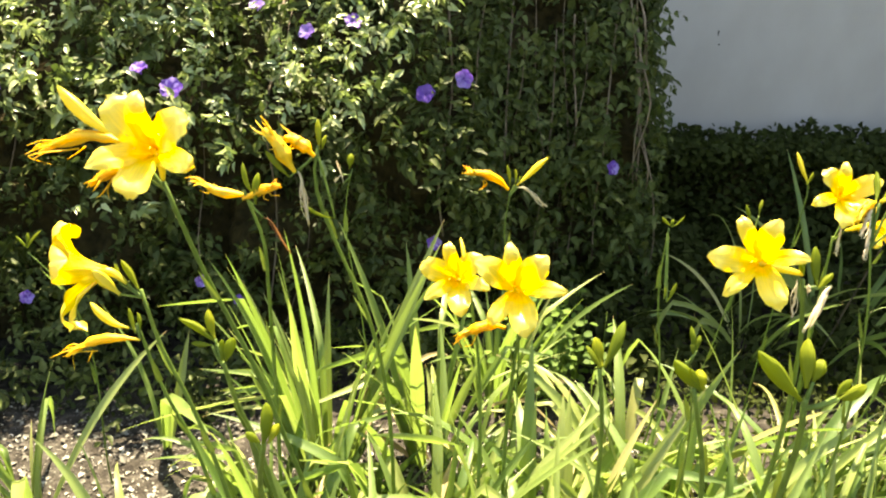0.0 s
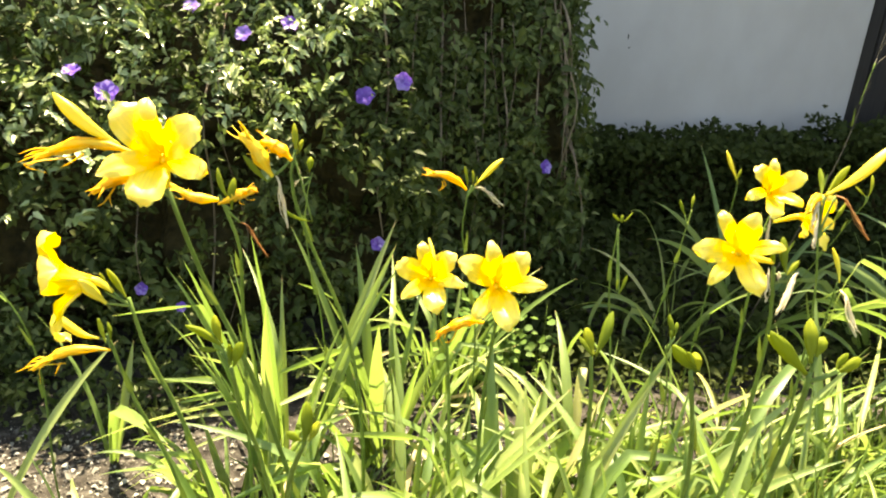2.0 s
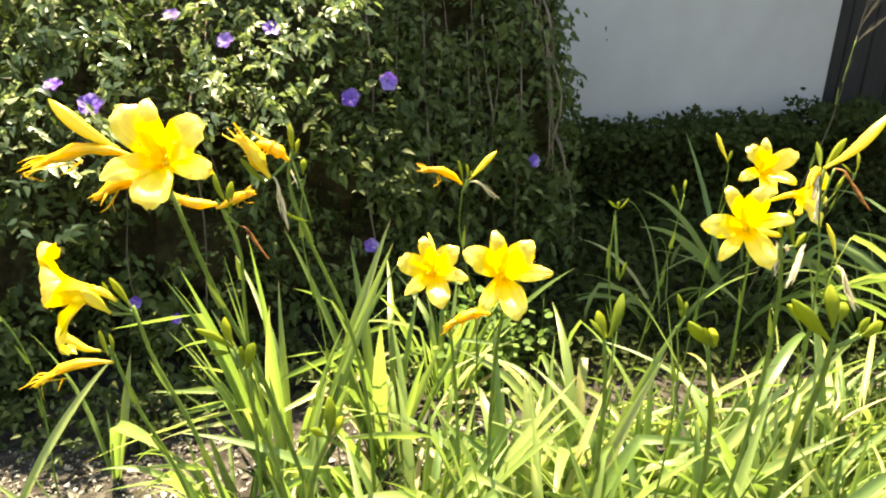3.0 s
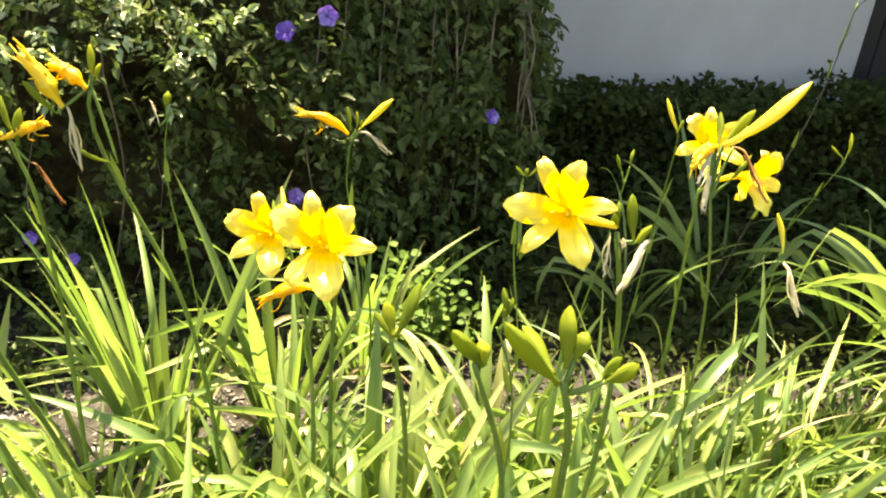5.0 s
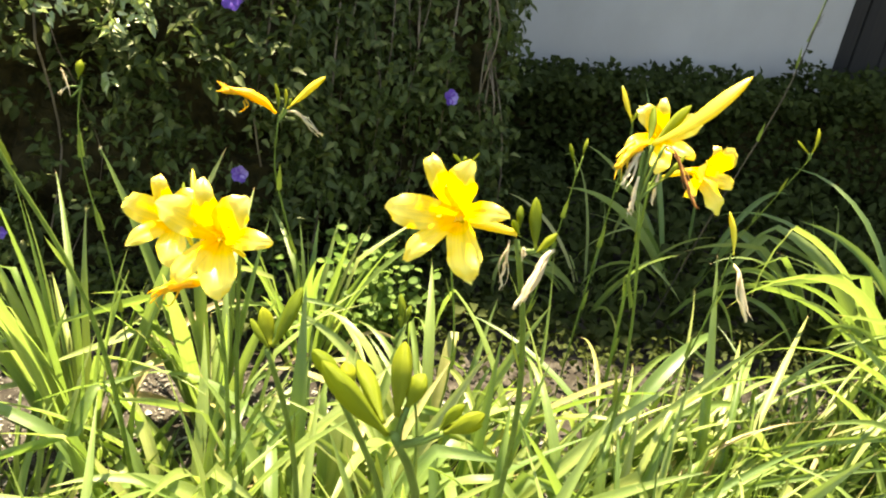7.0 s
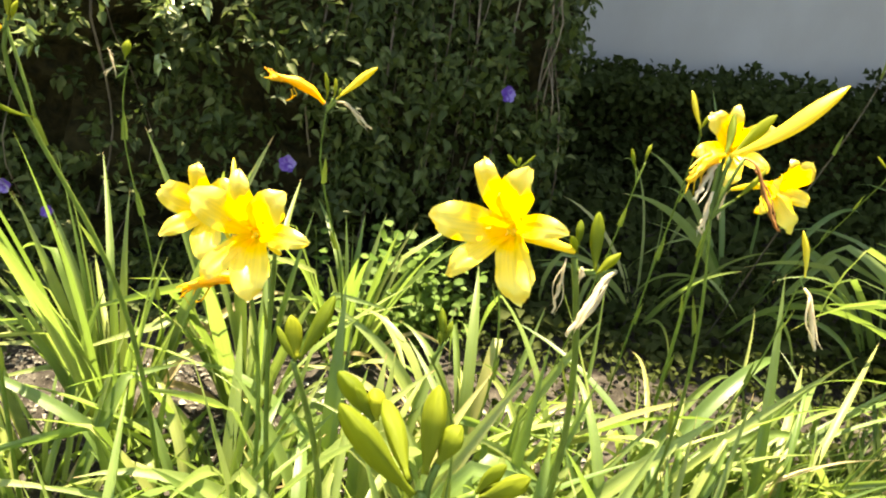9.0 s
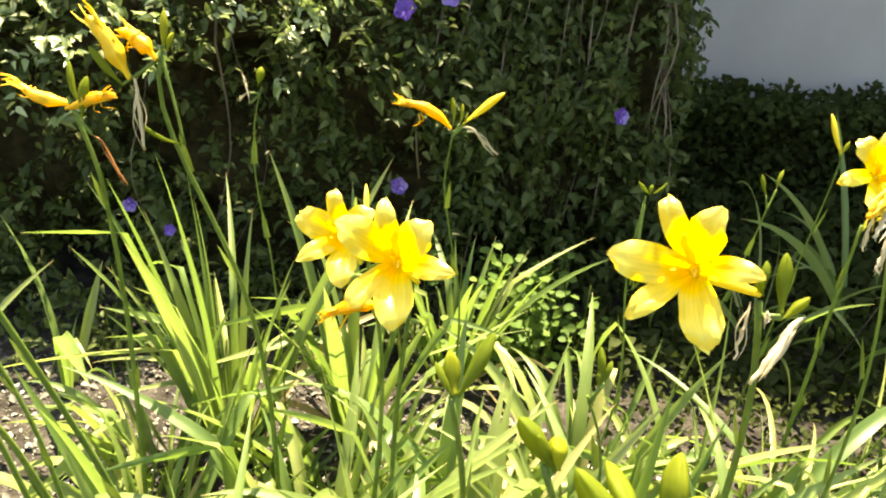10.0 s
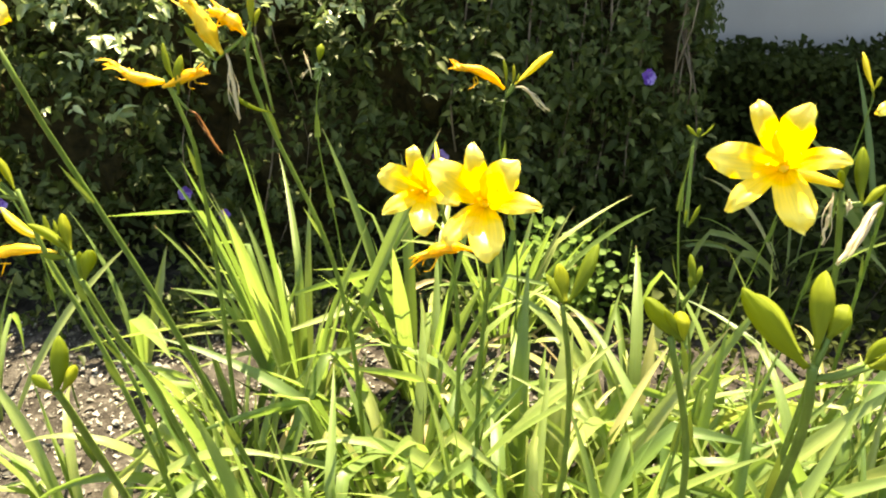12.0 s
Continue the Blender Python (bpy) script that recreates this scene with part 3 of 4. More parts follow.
REFLEXED = [tepal_mesh("petal", 0.118, 0.050, 0.0060, PETAL, last=34, hook=80 + 30 * k, seed=20 + k, bend_at=0.64) for k in range(3)]


def stamen_mesh():
    tip = (0.014, 0.008, 0.060)
    pieces = [tube([(0.002, 0, 0.0), (0.007, -0.003, 0.035), tip], (0.0006, 0.0004), 7, 4),
              tube([(tip[0] - 0.003, tip[1], tip[2]), (tip[0] + 0.003, tip[1], tip[2] + 0.001)], (0.0006, 0.0011, 0.0006), 4, 5)]
    return tube_mesh("stamen", joined(pieces), ANTHER)


STAMEN = stamen_mesh()


def add_flower(scape_ob, foot, throat, size, axis, roll, wide=1.0, flare=0.0, curled=False):
    """An open trumpet flower: its tube leaves the stem at foot and opens at throat along axis."""
    foot, throat, axis = Vector(foot), Vector(throat), Vector(axis).normalized()
    right = Vector((0, 0, 1)).cross(axis).normalized()
    up = axis.cross(right)
    turn = Matrix((right, up, axis)).transposed().to_4x4()
    root = throat - axis * 0.022
    bloom = part("flower", tube_mesh("flower", tube([foot, foot.lerp(root, 0.5) - axis * 0.004, root, root + axis * 0.004], (0.0026, 0.0042, 0.0058, 0.0062), 10, 9), RIPE), scape_ob, "open yellow trumpet flower")
    k = size / 0.085
    rng = random.Random(int(roll * 7 + size * 9000))
    for j in range(6):
        kind, data = ("petal", REFLEXED if curled else PETALS) if j % 2 == 0 else ("sepal", REFLEXED if curled else SEPALS)
        t = part(kind, rng.choice(data), bloom)
        tilt = flare + 3 + rng.gauss(0, 4) - 8 * math.sin(radians(roll + 60 * j))     # the lower ones hang further open
        t.matrix_basis = Matrix.Translation(root) @ turn @ pose(0, 0, 0, 0, 0, roll + 60 * j + rng.gauss(0, 4)) @ pose(0, 0, 0, rng.gauss(0, 5), tilt, 0) @ Matrix.Diagonal((k, k * wide * (0.7 if curled and j % 2 else 1), k, 1))
    for j in range(6):
        s = part("stamen", STAMEN, bloom)
        s.matrix_basis = Matrix.Translation(root) @ turn @ pose(0, 0.006, 0, -8, 0, 60 * j + 15) @ Matrix.Diagonal((k, k, k, 1))


def add_bud(scape_ob, foot, tip, width, seed):
    """A closed, ridged bud with its short stalk."""
    a, b = Vector(foot), Vector(tip)
    d = b - a
    sag = Vector((0, 0, -0.04 * d.length))
    length = d.length
    w = width * 0.92
    ripe = length > 0.068 or width > 0.0165
    n, sides = 18, 12
    rng = np.random.default_rng(seed)
    bow = Vector(rng.normal(0, 0.035, 3)) * length
    c = spline([a, a + d * 0.33 + sag + bow, a + d * 0.7 + sag * 0.6 + bow, b], n)
    _, e1, e2 = frames_along(c)
    r = np.interp(np.linspace(0, 1, n), (0, 0.10, 0.22, 0.40, 0.58, 0.74, 0.88, 0.96, 1.0), (0.30, 0.28, 0.52, 0.84, 1.0, 0.93, 0.62, 0.34, 0.06)) * w * 0.5
    verts, uvs, spin = [], [], rng.uniform(0, 6)
    for i in range(n):
        f = i / (n - 1)
        for j in range(sides):
            q = 2 * math.pi * j / sides
            k = r[i] * (1 + 0.18 * math.cos(3 * q + spin + 1.2 * f) + 0.07 * math.cos(6 * q + spin) + 0.06 * math.sin(11 * f + q + spin) * f)
            verts.append(c[i] + k * (math.cos(q) * e1[i] + math.sin(q) * e2[i]))
            uvs.append((j / sides, f))
    faces = grid_faces(n, sides, wrap=True) + [tuple(range(sides))[::-1], tuple(range((n - 1) * sides, n * sides))]
    part("bud", mesh_of("bud", verts, faces, RIPE if ripe else BUD, uvs), scape_ob, "long closed yellow bud" if ripe else "closed green bud")


def shred(a, b, w, rng, curl):
    """A thin curled strip, the free end of a wilted petal."""
    d = b - a
    mid = a.lerp(b, 0.5) + Vector((rng.gauss(0, 1), rng.gauss(0, 1), rng.gauss(0, 1))) * curl * d.length
    return tube([a, mid, b], (w, w * 0.8, w * 0.5, w * 0.25), 8, 4)


def add_spent(scape_ob, foot, tip, width, seed, arch=0.13):
    """A wilted flower: a stalk, a swollen collapsed tube and curled petal ends."""
    rng = random.Random(seed)
    a, b = Vector(foot), Vector(tip)
    d = b - a
    w = width * 0.5
    side = Vector((rng.gauss(0, 1), rng.gauss(0, 1), rng.gauss(0, 1))).normalized() * d.length
    rise = Vector((0, 0, arch * math.hypot(d.x, d.y)))
    pieces = [tube([a, a + d * 0.22 + rise * 0.75 + side * 0.03, a + d * 0.58 + rise, b - d * 0.04 + side * 0.03],
                   [w * q * (1 if q < 0.3 else rng.uniform(0.8, 1.18)) for q in (0.22, 0.24, 0.38, 0.62, 0.74, 0.66, 0.70, 0.52, 0.46, 0.38, 0.26)], 28, 12, 0.2, 0.0005, seed)]
    for k in range(10):
        j = Vector((rng.gauss(0, 1), rng.gauss(0, 1), rng.gauss(0, 1))) * w
        if k > 6:
            pieces.append(shred(a + d * 0.40 + rise * 0.9 + j * 0.25, a + d * rng.uniform(0.8, 1.0) + rise * 0.4 + j * 0.35, w * rng.uniform(0.26, 0.40), rng, 0.05))
        elif k < 5:
            pieces.append(shred(a + d * 0.74 + rise * 0.6 + j * 0.12, b + j * 0.62 + d * rng.uniform(-0.06, 0.10), w * rng.uniform(0.13, 0.26), rng, 0.10))
        else:
            fall = a + d * rng.uniform(0.62, 0.95) + Vector((0, 0, -0.020)) + j * 0.5
            pieces.append(shred(a + d * rng.uniform(0.5, 0.7) + j * 0.2, fall, w * 0.14, rng, 0.25))
    v, f, u = joined(pieces)
    part("wilted_flower", mesh_of("wilted_flower", v, f, WILTED, u), scape_ob, "wilted orange-yellow flower with curled tips")


def add_dried(scape_ob, foot, tip, width, seed, old=False, brown=False):
    """A withered flower that hangs as a thin pale twist."""
    rng = random.Random(seed)
    a, b = Vector(foot), Vector(tip)
    d = b - a
    w = width * 0.5
    arch = Vector((0, 0, 0.12 * d.length))
    pieces = [tube([a, a + d * 0.2 + arch, a + d * 0.55 + arch * 0.6, b], (w * 0.3, w * 0.5, w * 0.62, w * 0.55, w * 0.3), 18, 6, 0.3, 0.0009, seed)]
    for k in range(5):
        off = Vector((rng.gauss(0, 1), rng.gauss(0, 1), rng.gauss(0, 1))) * w
        f = rng.uniform(0.18, 0.6)
        e = b + off * 0.9 - d * rng.uniform(-0.06, 0.22)
        pieces.append(shred(a + d * f + arch * 0.7 + off * 0.35, e, w * rng.uniform(0.2, 0.38), rng, 0.09))
    v, f, u = joined(pieces)
    part("dried_flower", mesh_of("dried_flower", v, f, STALK if old else BROWN if brown else DRIED, u), scape_ob, "bare dry branch end" if old else "withered brown hanging flower" if brown else "dried pale hanging flower")


def add_pod(scape_ob, foot, tip, width):
    a, b = Vector(foot), Vector(tip)
    me = tube_mesh("seed_pod", tube([a, a.lerp(b, 0.4), a.lerp(b, 0.7), b], (0.0012, 0.0012, 0.004, width * 0.5, width * 0.55, width * 0.45, 0.001), 14, 9, 0.08), BUD)
    part("seed_pod", me, scape_ob, "round green seed pod")


def scape(points, items, note, thick=0.0042, dry=False):
    """A flower scape from its head (first point) down to its foot in the soil, with all that it carries."""
    ob = tagged(new("daylily_scape"), note, "flower", "daylily scapes in the bed")
    foot = Vector(points[-1])
    inv = Matrix.Translation(foot).inverted()
    ob.location = foot
    pts = [inv @ Vector(p) for p in points][::-1]
    seed = int(abs(points[0][0]) * 1000 + points[0][2] * 100)
    part("stem", tube_mesh("stem", tube(pts, (thick, thick * 0.92, thick * 0.8, thick * 0.62), 26, 7), STALK if dry else STEM), ob)
    head = pts[-1]
    rng = random.Random(seed)
    for f in (0.45, 0.68, 0.86):
        c = spline(pts, 30)
        i = int(f * 29)
        a, b = Vector(c[i]), Vector(c[min(29, i + 3)])
        d = (b - a).normalized()
        out = Vector((rng.gauss(0, 1), rng.gauss(0, 1), 0)).normalized()
        tipp = a + d * 0.052 + out * 0.011
        s = d.cross(out) * 0.0055
        verts = [a - s + out * 0.003, a + out * 0.0045, a + s + out * 0.003, a + d * 0.026 + out * 0.007 - s * 0.8, a + d * 0.026 + out * 0.009, a + d * 0.026 + out * 0.007 + s * 0.8, tipp]
        part("bract", mesh_of("bract", verts, [(0, 1, 4, 3), (1, 2, 5, 4), (3, 4, 6), (4, 5, 6)], STEM), ob)
    for k, item in enumerate(items):
        kind, a, b = item[0], inv @ Vector(item[1]), inv @ Vector(item[2])
        if (a - head).length > 0.012:
            mid = head.lerp(a, 0.5) + Vector((0, 0, -0.006))
            part("branch", tube_mesh("branch", tube([head - (head - pts[-2]).normalized() * 0.012, mid, a], (0.0022, 0.0019, 0.0017), 8, 6), STEM), ob)
        if kind == "flower":
            add_flower(ob, a, b, *item[3:])
        elif kind == "bud":
            add_bud(ob, a, b, item[3], seed + k)
        elif kind == "spent":
            add_spent(ob, a, b, item[3], seed + k, *item[4:])
        elif kind == "dried":
            add_dried(ob, a, b, item[3], seed + k, dry)
        elif kind == "withered":
            add_dried(ob, a, b, item[3], seed + k, False, True)
        else:
            add_pod(ob, a, b, item[3])
    return ob


# ---- the daylily scapes ----
scape([(-0.320, 0.846, 0.939), (-0.302, 0.862, 0.865), (-0.282, 0.882, 0.791), (-0.244, 0.895, 0.691), (-0.204, 0.929, 0.533), (-0.080, 1.020, -0.010)], [
    ('flower', (-0.321, 0.847, 0.941), (-0.320, 0.816, 0.987), 0.066, (-0.02, -0.84, 0.52), 30, 1.12, -4),
    ('bud', (-0.374, 0.863, 0.982), (-0.447, 0.884, 1.033), 0.0175),
    ('spent', (-0.352, 0.860, 0.973), (-0.475, 0.874, 0.958), 0.016),
    ('spent', (-0.346, 0.851, 0.950), (-0.398, 0.826, 0.937), 0.018),
], "tall scape with a large open yellow daylily and wilted blooms")
scape([(-0.400, 0.946, 0.753), (-0.383, 0.946, 0.679), (-0.349, 0.946, 0.591), (-0.240, 1.000, -0.010)], [
    ('flower', (-0.420, 0.949, 0.759), (-0.467, 0.944, 0.775), 0.082, (-0.92, -0.36, 0.06), 30, 1.05, 13, True),
    ('bud', (-0.428, 0.943, 0.745), (-0.459, 0.936, 0.782), 0.017),
    ('bud', (-0.403, 0.946, 0.753), (-0.429, 0.960, 0.788), 0.01),
    ('bud', (-0.430, 0.949, 0.760), (-0.438, 0.958, 0.783), 0.005),
], "leaning scape with a yellow daylily seen from its side")
scape([(-0.490, 1.130, 0.600), (-0.455, 1.130, 0.477), (-0.418, 1.130, 0.389), (-0.330, 1.120, -0.010)], [
    ('bud', (-0.502, 1.127, 0.593), (-0.568, 1.141, 0.628), 0.015),
    ('bud', (-0.491, 1.124, 0.585), (-0.505, 1.139, 0.623), 0.008),
    ('bud', (-0.485, 1.125, 0.587), (-0.490, 1.137, 0.617), 0.007),
    ('spent', (-0.483, 1.120, 0.576), (-0.604, 1.108, 0.545), 0.018),
], "leaning scape with green buds and a wilted bloom")
scape([(-0.837, 1.450, 0.573), (-0.800, 1.450, 0.533), (-0.720, 1.450, -0.010)], [
    ('bud', (-0.837, 1.453, 0.579), (-0.862, 1.461, 0.601), 0.006),
    ('bud', (-0.837, 1.453, 0.579), (-0.812, 1.467, 0.614), 0.006),
    ('bud', (-0.837, 1.453, 0.579), (-0.839, 1.464, 0.609), 0.008),
], "thin scape with a small tuft of buds", 0.0022)
scape([(-0.246, 0.789, 0.744), (-0.241, 0.819, 0.668), (-0.224, 0.849, 0.585), (-0.213, 0.869, 0.507), (-0.060, 0.950, -0.010)], [
    ('bud', (-0.254, 0.797, 0.763), (-0.300, 0.807, 0.787), 0.01),
    ('bud', (-0.257, 0.799, 0.768), (-0.267, 0.811, 0.799), 0.011),
    ('bud', (-0.260, 0.796, 0.761), (-0.284, 0.796, 0.762), 0.007),
    ('bud', (-0.243, 0.789, 0.745), (-0.234, 0.791, 0.775), 0.014),
    ('bud', (-0.246, 0.788, 0.741), (-0.249, 0.799, 0.768), 0.008),
], "short scape with a dense head of green buds")
scape([(-0.150, 0.586, 0.785), (-0.165, 0.626, 0.717), (-0.020, 0.750, -0.010)], [
    ('bud', (-0.151, 0.585, 0.782), (-0.150, 0.600, 0.819), 0.012),
    ('bud', (-0.153, 0.586, 0.785), (-0.167, 0.589, 0.793), 0.008),
    ('bud', (-0.146, 0.586, 0.785), (-0.138, 0.593, 0.802), 0.008),
], "low scape with a few small green buds")
scape([(-0.315, 1.160, 0.830), (-0.285, 1.160, 0.743), (-0.286, 1.180, 0.665), (-0.270, 1.200, -0.010)], [
    ('bud', (-0.299, 1.157, 0.824), (-0.319, 1.176, 0.869), 0.009),
    ('bud', (-0.295, 1.152, 0.810), (-0.292, 1.166, 0.857), 0.013),
    ('spent', (-0.306, 1.160, 0.822), (-0.392, 1.163, 0.841), 0.017, -0.10),
    ('withered', (-0.283, 1.150, 0.790), (-0.238, 1.140, 0.735), 0.0045),
    ('spent', (-0.316, 1.154, 0.817), (-0.256, 1.166, 0.842), 0.018, 0.04),
], "scape with green buds and orange wilted blooms")
scape([(-0.200, 1.170, 0.905), (-0.207, 1.170, 0.858), (-0.194, 1.170, 0.803), (-0.167, 1.180, 0.728), (-0.131, 1.190, 0.639), (-0.050, 1.250, -0.010)], [
    ('bud', (-0.198, 1.168, 0.899), (-0.203, 1.185, 0.943), 0.01),
    ('bud', (-0.194, 1.168, 0.900), (-0.189, 1.176, 0.921), 0.007),
    ('spent', (-0.205, 1.164, 0.889), (-0.255, 1.174, 0.914), 0.023),
    ('spent', (-0.233, 1.154, 0.865), (-0.283, 1.159, 0.933), 0.027),
    ('bud', (-0.241, 1.151, 0.858), (-0.276, 1.146, 0.899), 0.01),
    ('dried', (-0.229, 1.155, 0.867), (-0.207, 1.125, 0.793), 0.008),
    ('bud', (-0.172, 1.158, 0.793), (-0.225, 1.139, 0.825), 0.006),
], "leaning scape with buds, wilted and dried blooms")
scape([(-0.188, 1.494, 0.775), (-0.198, 1.494, 0.726), (-0.200, 1.494, 0.666), (-0.164, 1.494, 0.451), (-0.120, 1.500, -0.010)], [
    ('pod', (-0.194, 1.493, 0.774), (-0.192, 1.505, 0.803), 0.012),
    ('dried', (-0.204, 1.483, 0.747), (-0.221, 1.499, 0.788), 0.003),
    ('dried', (-0.207, 1.489, 0.763), (-0.222, 1.484, 0.749), 0.003),
], "thin scape with one round seed pod and dry twigs", 0.0018)
scape([(0.125, 1.480, 0.755), (0.122, 1.480, 0.656), (0.136, 1.480, 0.595), (0.166, 1.500, 0.471), (0.180, 1.520, -0.010)], [
    ('spent', (0.121, 1.475, 0.758), (0.030, 1.462, 0.792), 0.022),
    ('bud', (0.123, 1.483, 0.762), (0.116, 1.499, 0.801), 0.007),
    ('bud', (0.133, 1.484, 0.765), (0.133, 1.496, 0.795), 0.006),
    ('bud', (0.141, 1.483, 0.763), (0.143, 1.491, 0.782), 0.005),
    ('bud', (0.138, 1.484, 0.765), (0.196, 1.506, 0.819), 0.013),
    ('dried', (0.138, 1.482, 0.761), (0.199, 1.470, 0.729), 0.008),
], "slender scape with a wilted bloom and green buds", 0.0023)
scape([(0.128, 1.077, 0.707), (0.123, 1.097, 0.550), (0.150, 1.100, -0.010)], [
    ('flower', (0.134, 1.075, 0.703), (0.110, 1.030, 0.752), 0.072, (-0.08, -0.82, 0.54), 50, 0.98),
    ('spent', (0.102, 1.062, 0.669), (0.032, 1.055, 0.652), 0.02),
], "scape with an open yellow daylily and a wilted bloom")
scape([(0.048, 1.212, 0.662), (0.072, 1.232, 0.533), (0.100, 1.150, -0.010)], [
    ('flower', (0.044, 1.205, 0.644), (0.025, 1.177, 0.697), 0.066, (-0.15, -0.82, 0.54), 45, 1.0),
    ('bud', (0.039, 1.222, 0.688), (0.029, 1.281, 0.727), 0.008),
    ('bud', (0.032, 1.222, 0.688), (0.016, 1.283, 0.704), 0.006),
], "scape with an open yellow daylily facing forward")
scape([(0.400, 0.805, 0.885), (0.419, 0.815, 0.814), (0.435, 0.835, 0.737), (0.400, 0.900, -0.010)], [
    ('flower', (0.400, 0.807, 0.890), (0.342, 0.790, 0.911), 0.056, (-0.42, -0.78, 0.46), 66, 0.88),
    ('bud', (0.417, 0.803, 0.878), (0.414, 0.823, 0.918), 0.0115),
    ('bud', (0.402, 0.810, 0.894), (0.401, 0.819, 0.911), 0.007),
    ('bud', (0.402, 0.807, 0.889), (0.393, 0.803, 0.904), 0.006),
    ('bud', (0.418, 0.802, 0.876), (0.435, 0.811, 0.892), 0.008),
    ('dried', (0.434, 0.805, 0.879), (0.403, 0.779, 0.833), 0.008),
    ('dried', (0.394, 0.805, 0.884), (0.390, 0.786, 0.846), 0.004),
    ('dried', (0.406, 0.802, 0.880), (0.407, 0.798, 0.873), 0.005),
], "scape with a large pale yellow daylily and fat buds")
scape([(0.560, 0.975, 0.875), (0.579, 0.975, 0.795), (0.605, 0.995, 0.675), (0.620, 1.015, 0.516), (0.500, 1.100, -0.010)], [
    ('bud', (0.571, 0.997, 0.921), (0.658, 0.997, 1.004), 0.017),
    ('bud', (0.573, 0.998, 0.923), (0.610, 1.015, 0.963), 0.012),
    ('bud', (0.566, 0.998, 0.921), (0.577, 1.035, 0.953), 0.009),
    ('bud', (0.581, 0.978, 0.885), (0.617, 1.010, 0.910), 0.006),
    ('dried', (0.560, 0.982, 0.889), (0.552, 0.964, 0.851), 0.007),
    ('spent', (0.566, 0.998, 0.921), (0.523, 0.955, 0.905), 0.017),
    ('dried', (0.560, 0.990, 0.915), (0.531, 0.950, 0.890), 0.008),
    ('withered', (0.580, 0.985, 0.925), (0.606, 0.925, 0.880), 0.006),
], "upright scape with one long ripe bud", 0.0026)
scape([(0.775, 1.480, 0.700), (0.830, 1.550, -0.010)], [
    ('flower', (0.797, 1.497, 0.742), (0.769, 1.473, 0.789), 0.07, (-0.12, -0.80, 0.56), 30),
    ('flower', (0.795, 1.480, 0.714), (0.838, 1.430, 0.744), 0.070, (0.42, -0.84, 0.22), 40),
    ('dried', (0.790, 1.490, 0.726), (0.783, 1.465, 0.663), 0.007),
], "scape with two small open yellow daylilies")
scape([(0.771, 1.620, 0.750), (0.760, 1.680, -0.010)], [
    ('bud', (0.769, 1.626, 0.765), (0.742, 1.650, 0.825), 0.011),
    ('bud', (0.769, 1.626, 0.765), (0.779, 1.635, 0.788), 0.007),
    ('bud', (0.772, 1.621, 0.754), (0.765, 1.632, 0.779), 0.006),
], "slender scape with one upright yellow bud", 0.0022)
scape([(0.704, 1.690, 0.635), (0.700, 1.700, 0.552), (0.620, 1.720, -0.010)], [
    ('bud', (0.696, 1.697, 0.649), (0.684, 1.714, 0.682), 0.009),
    ('bud', (0.713, 1.703, 0.661), (0.721, 1.721, 0.694), 0.008),
], "thin scape with two small green buds", 0.002)
scape([(0.915, 1.389, 0.620), (0.908, 1.389, 0.484), (0.780, 1.420, -0.010)], [
    ('bud', (0.918, 1.387, 0.617), (0.906, 1.422, 0.683), 0.011),
    ('dried', (0.920, 1.380, 0.602), (0.945, 1.325, 0.520), 0.013),
], "thin scape with a bud and a dried hanging bloom", 0.0024)
scape([(1.344, 1.950, 0.629), (1.260, 2.250, -0.010)], [
    ('bud', (1.348, 1.956, 0.642), (1.361, 1.984, 0.698), 0.01),
    ('bud', (1.340, 1.956, 0.641), (1.311, 1.972, 0.665), 0.006),
], "thin shaded scape with small green buds", 0.0018)
scape([(0.427, 1.412, 0.720), (0.426, 1.412, 0.619), (0.461, 1.412, 0.379), (0.430, 1.440, -0.010)], [
    ('bud', (0.433, 1.413, 0.723), (0.413, 1.420, 0.739), 0.006),
    ('bud', (0.433, 1.413, 0.723), (0.456, 1.422, 0.744), 0.004),
    ('bud', (0.433, 1.413, 0.723), (0.434, 1.419, 0.737), 0.007),
    ('bud', (0.431, 1.359, 0.590), (0.448, 1.374, 0.626), 0.008),
    ('bud', (0.426, 1.361, 0.595), (0.427, 1.370, 0.617), 0.005),
], "slender green scape with a bare bract top", 0.0024)
scape([(0.194, 0.815, 0.750), (0.211, 0.835, 0.667), (0.225, 0.862, 0.535), (0.150, 0.880, -0.010)], [
    ('bud', (0.199, 0.815, 0.752), (0.221, 0.839, 0.803), 0.014),
    ('bud', (0.197, 0.816, 0.752), (0.187, 0.832, 0.783), 0.015),
    ('bud', (0.196, 0.815, 0.750), (0.177, 0.828, 0.773), 0.007),
], "scape with two plump green buds")
scape([(0.260, 0.685, 0.808), (0.295, 0.715, 0.706), (0.280, 0.800, -0.010)], [
    ('bud', (0.268, 0.684, 0.807), (0.240, 0.699, 0.832), 0.015),
    ('bud', (0.269, 0.684, 0.808), (0.264, 0.694, 0.826), 0.014),
    ('bud', (0.267, 0.685, 0.809), (0.252, 0.686, 0.831), 0.007),
], "scape with a fan of plump green buds")
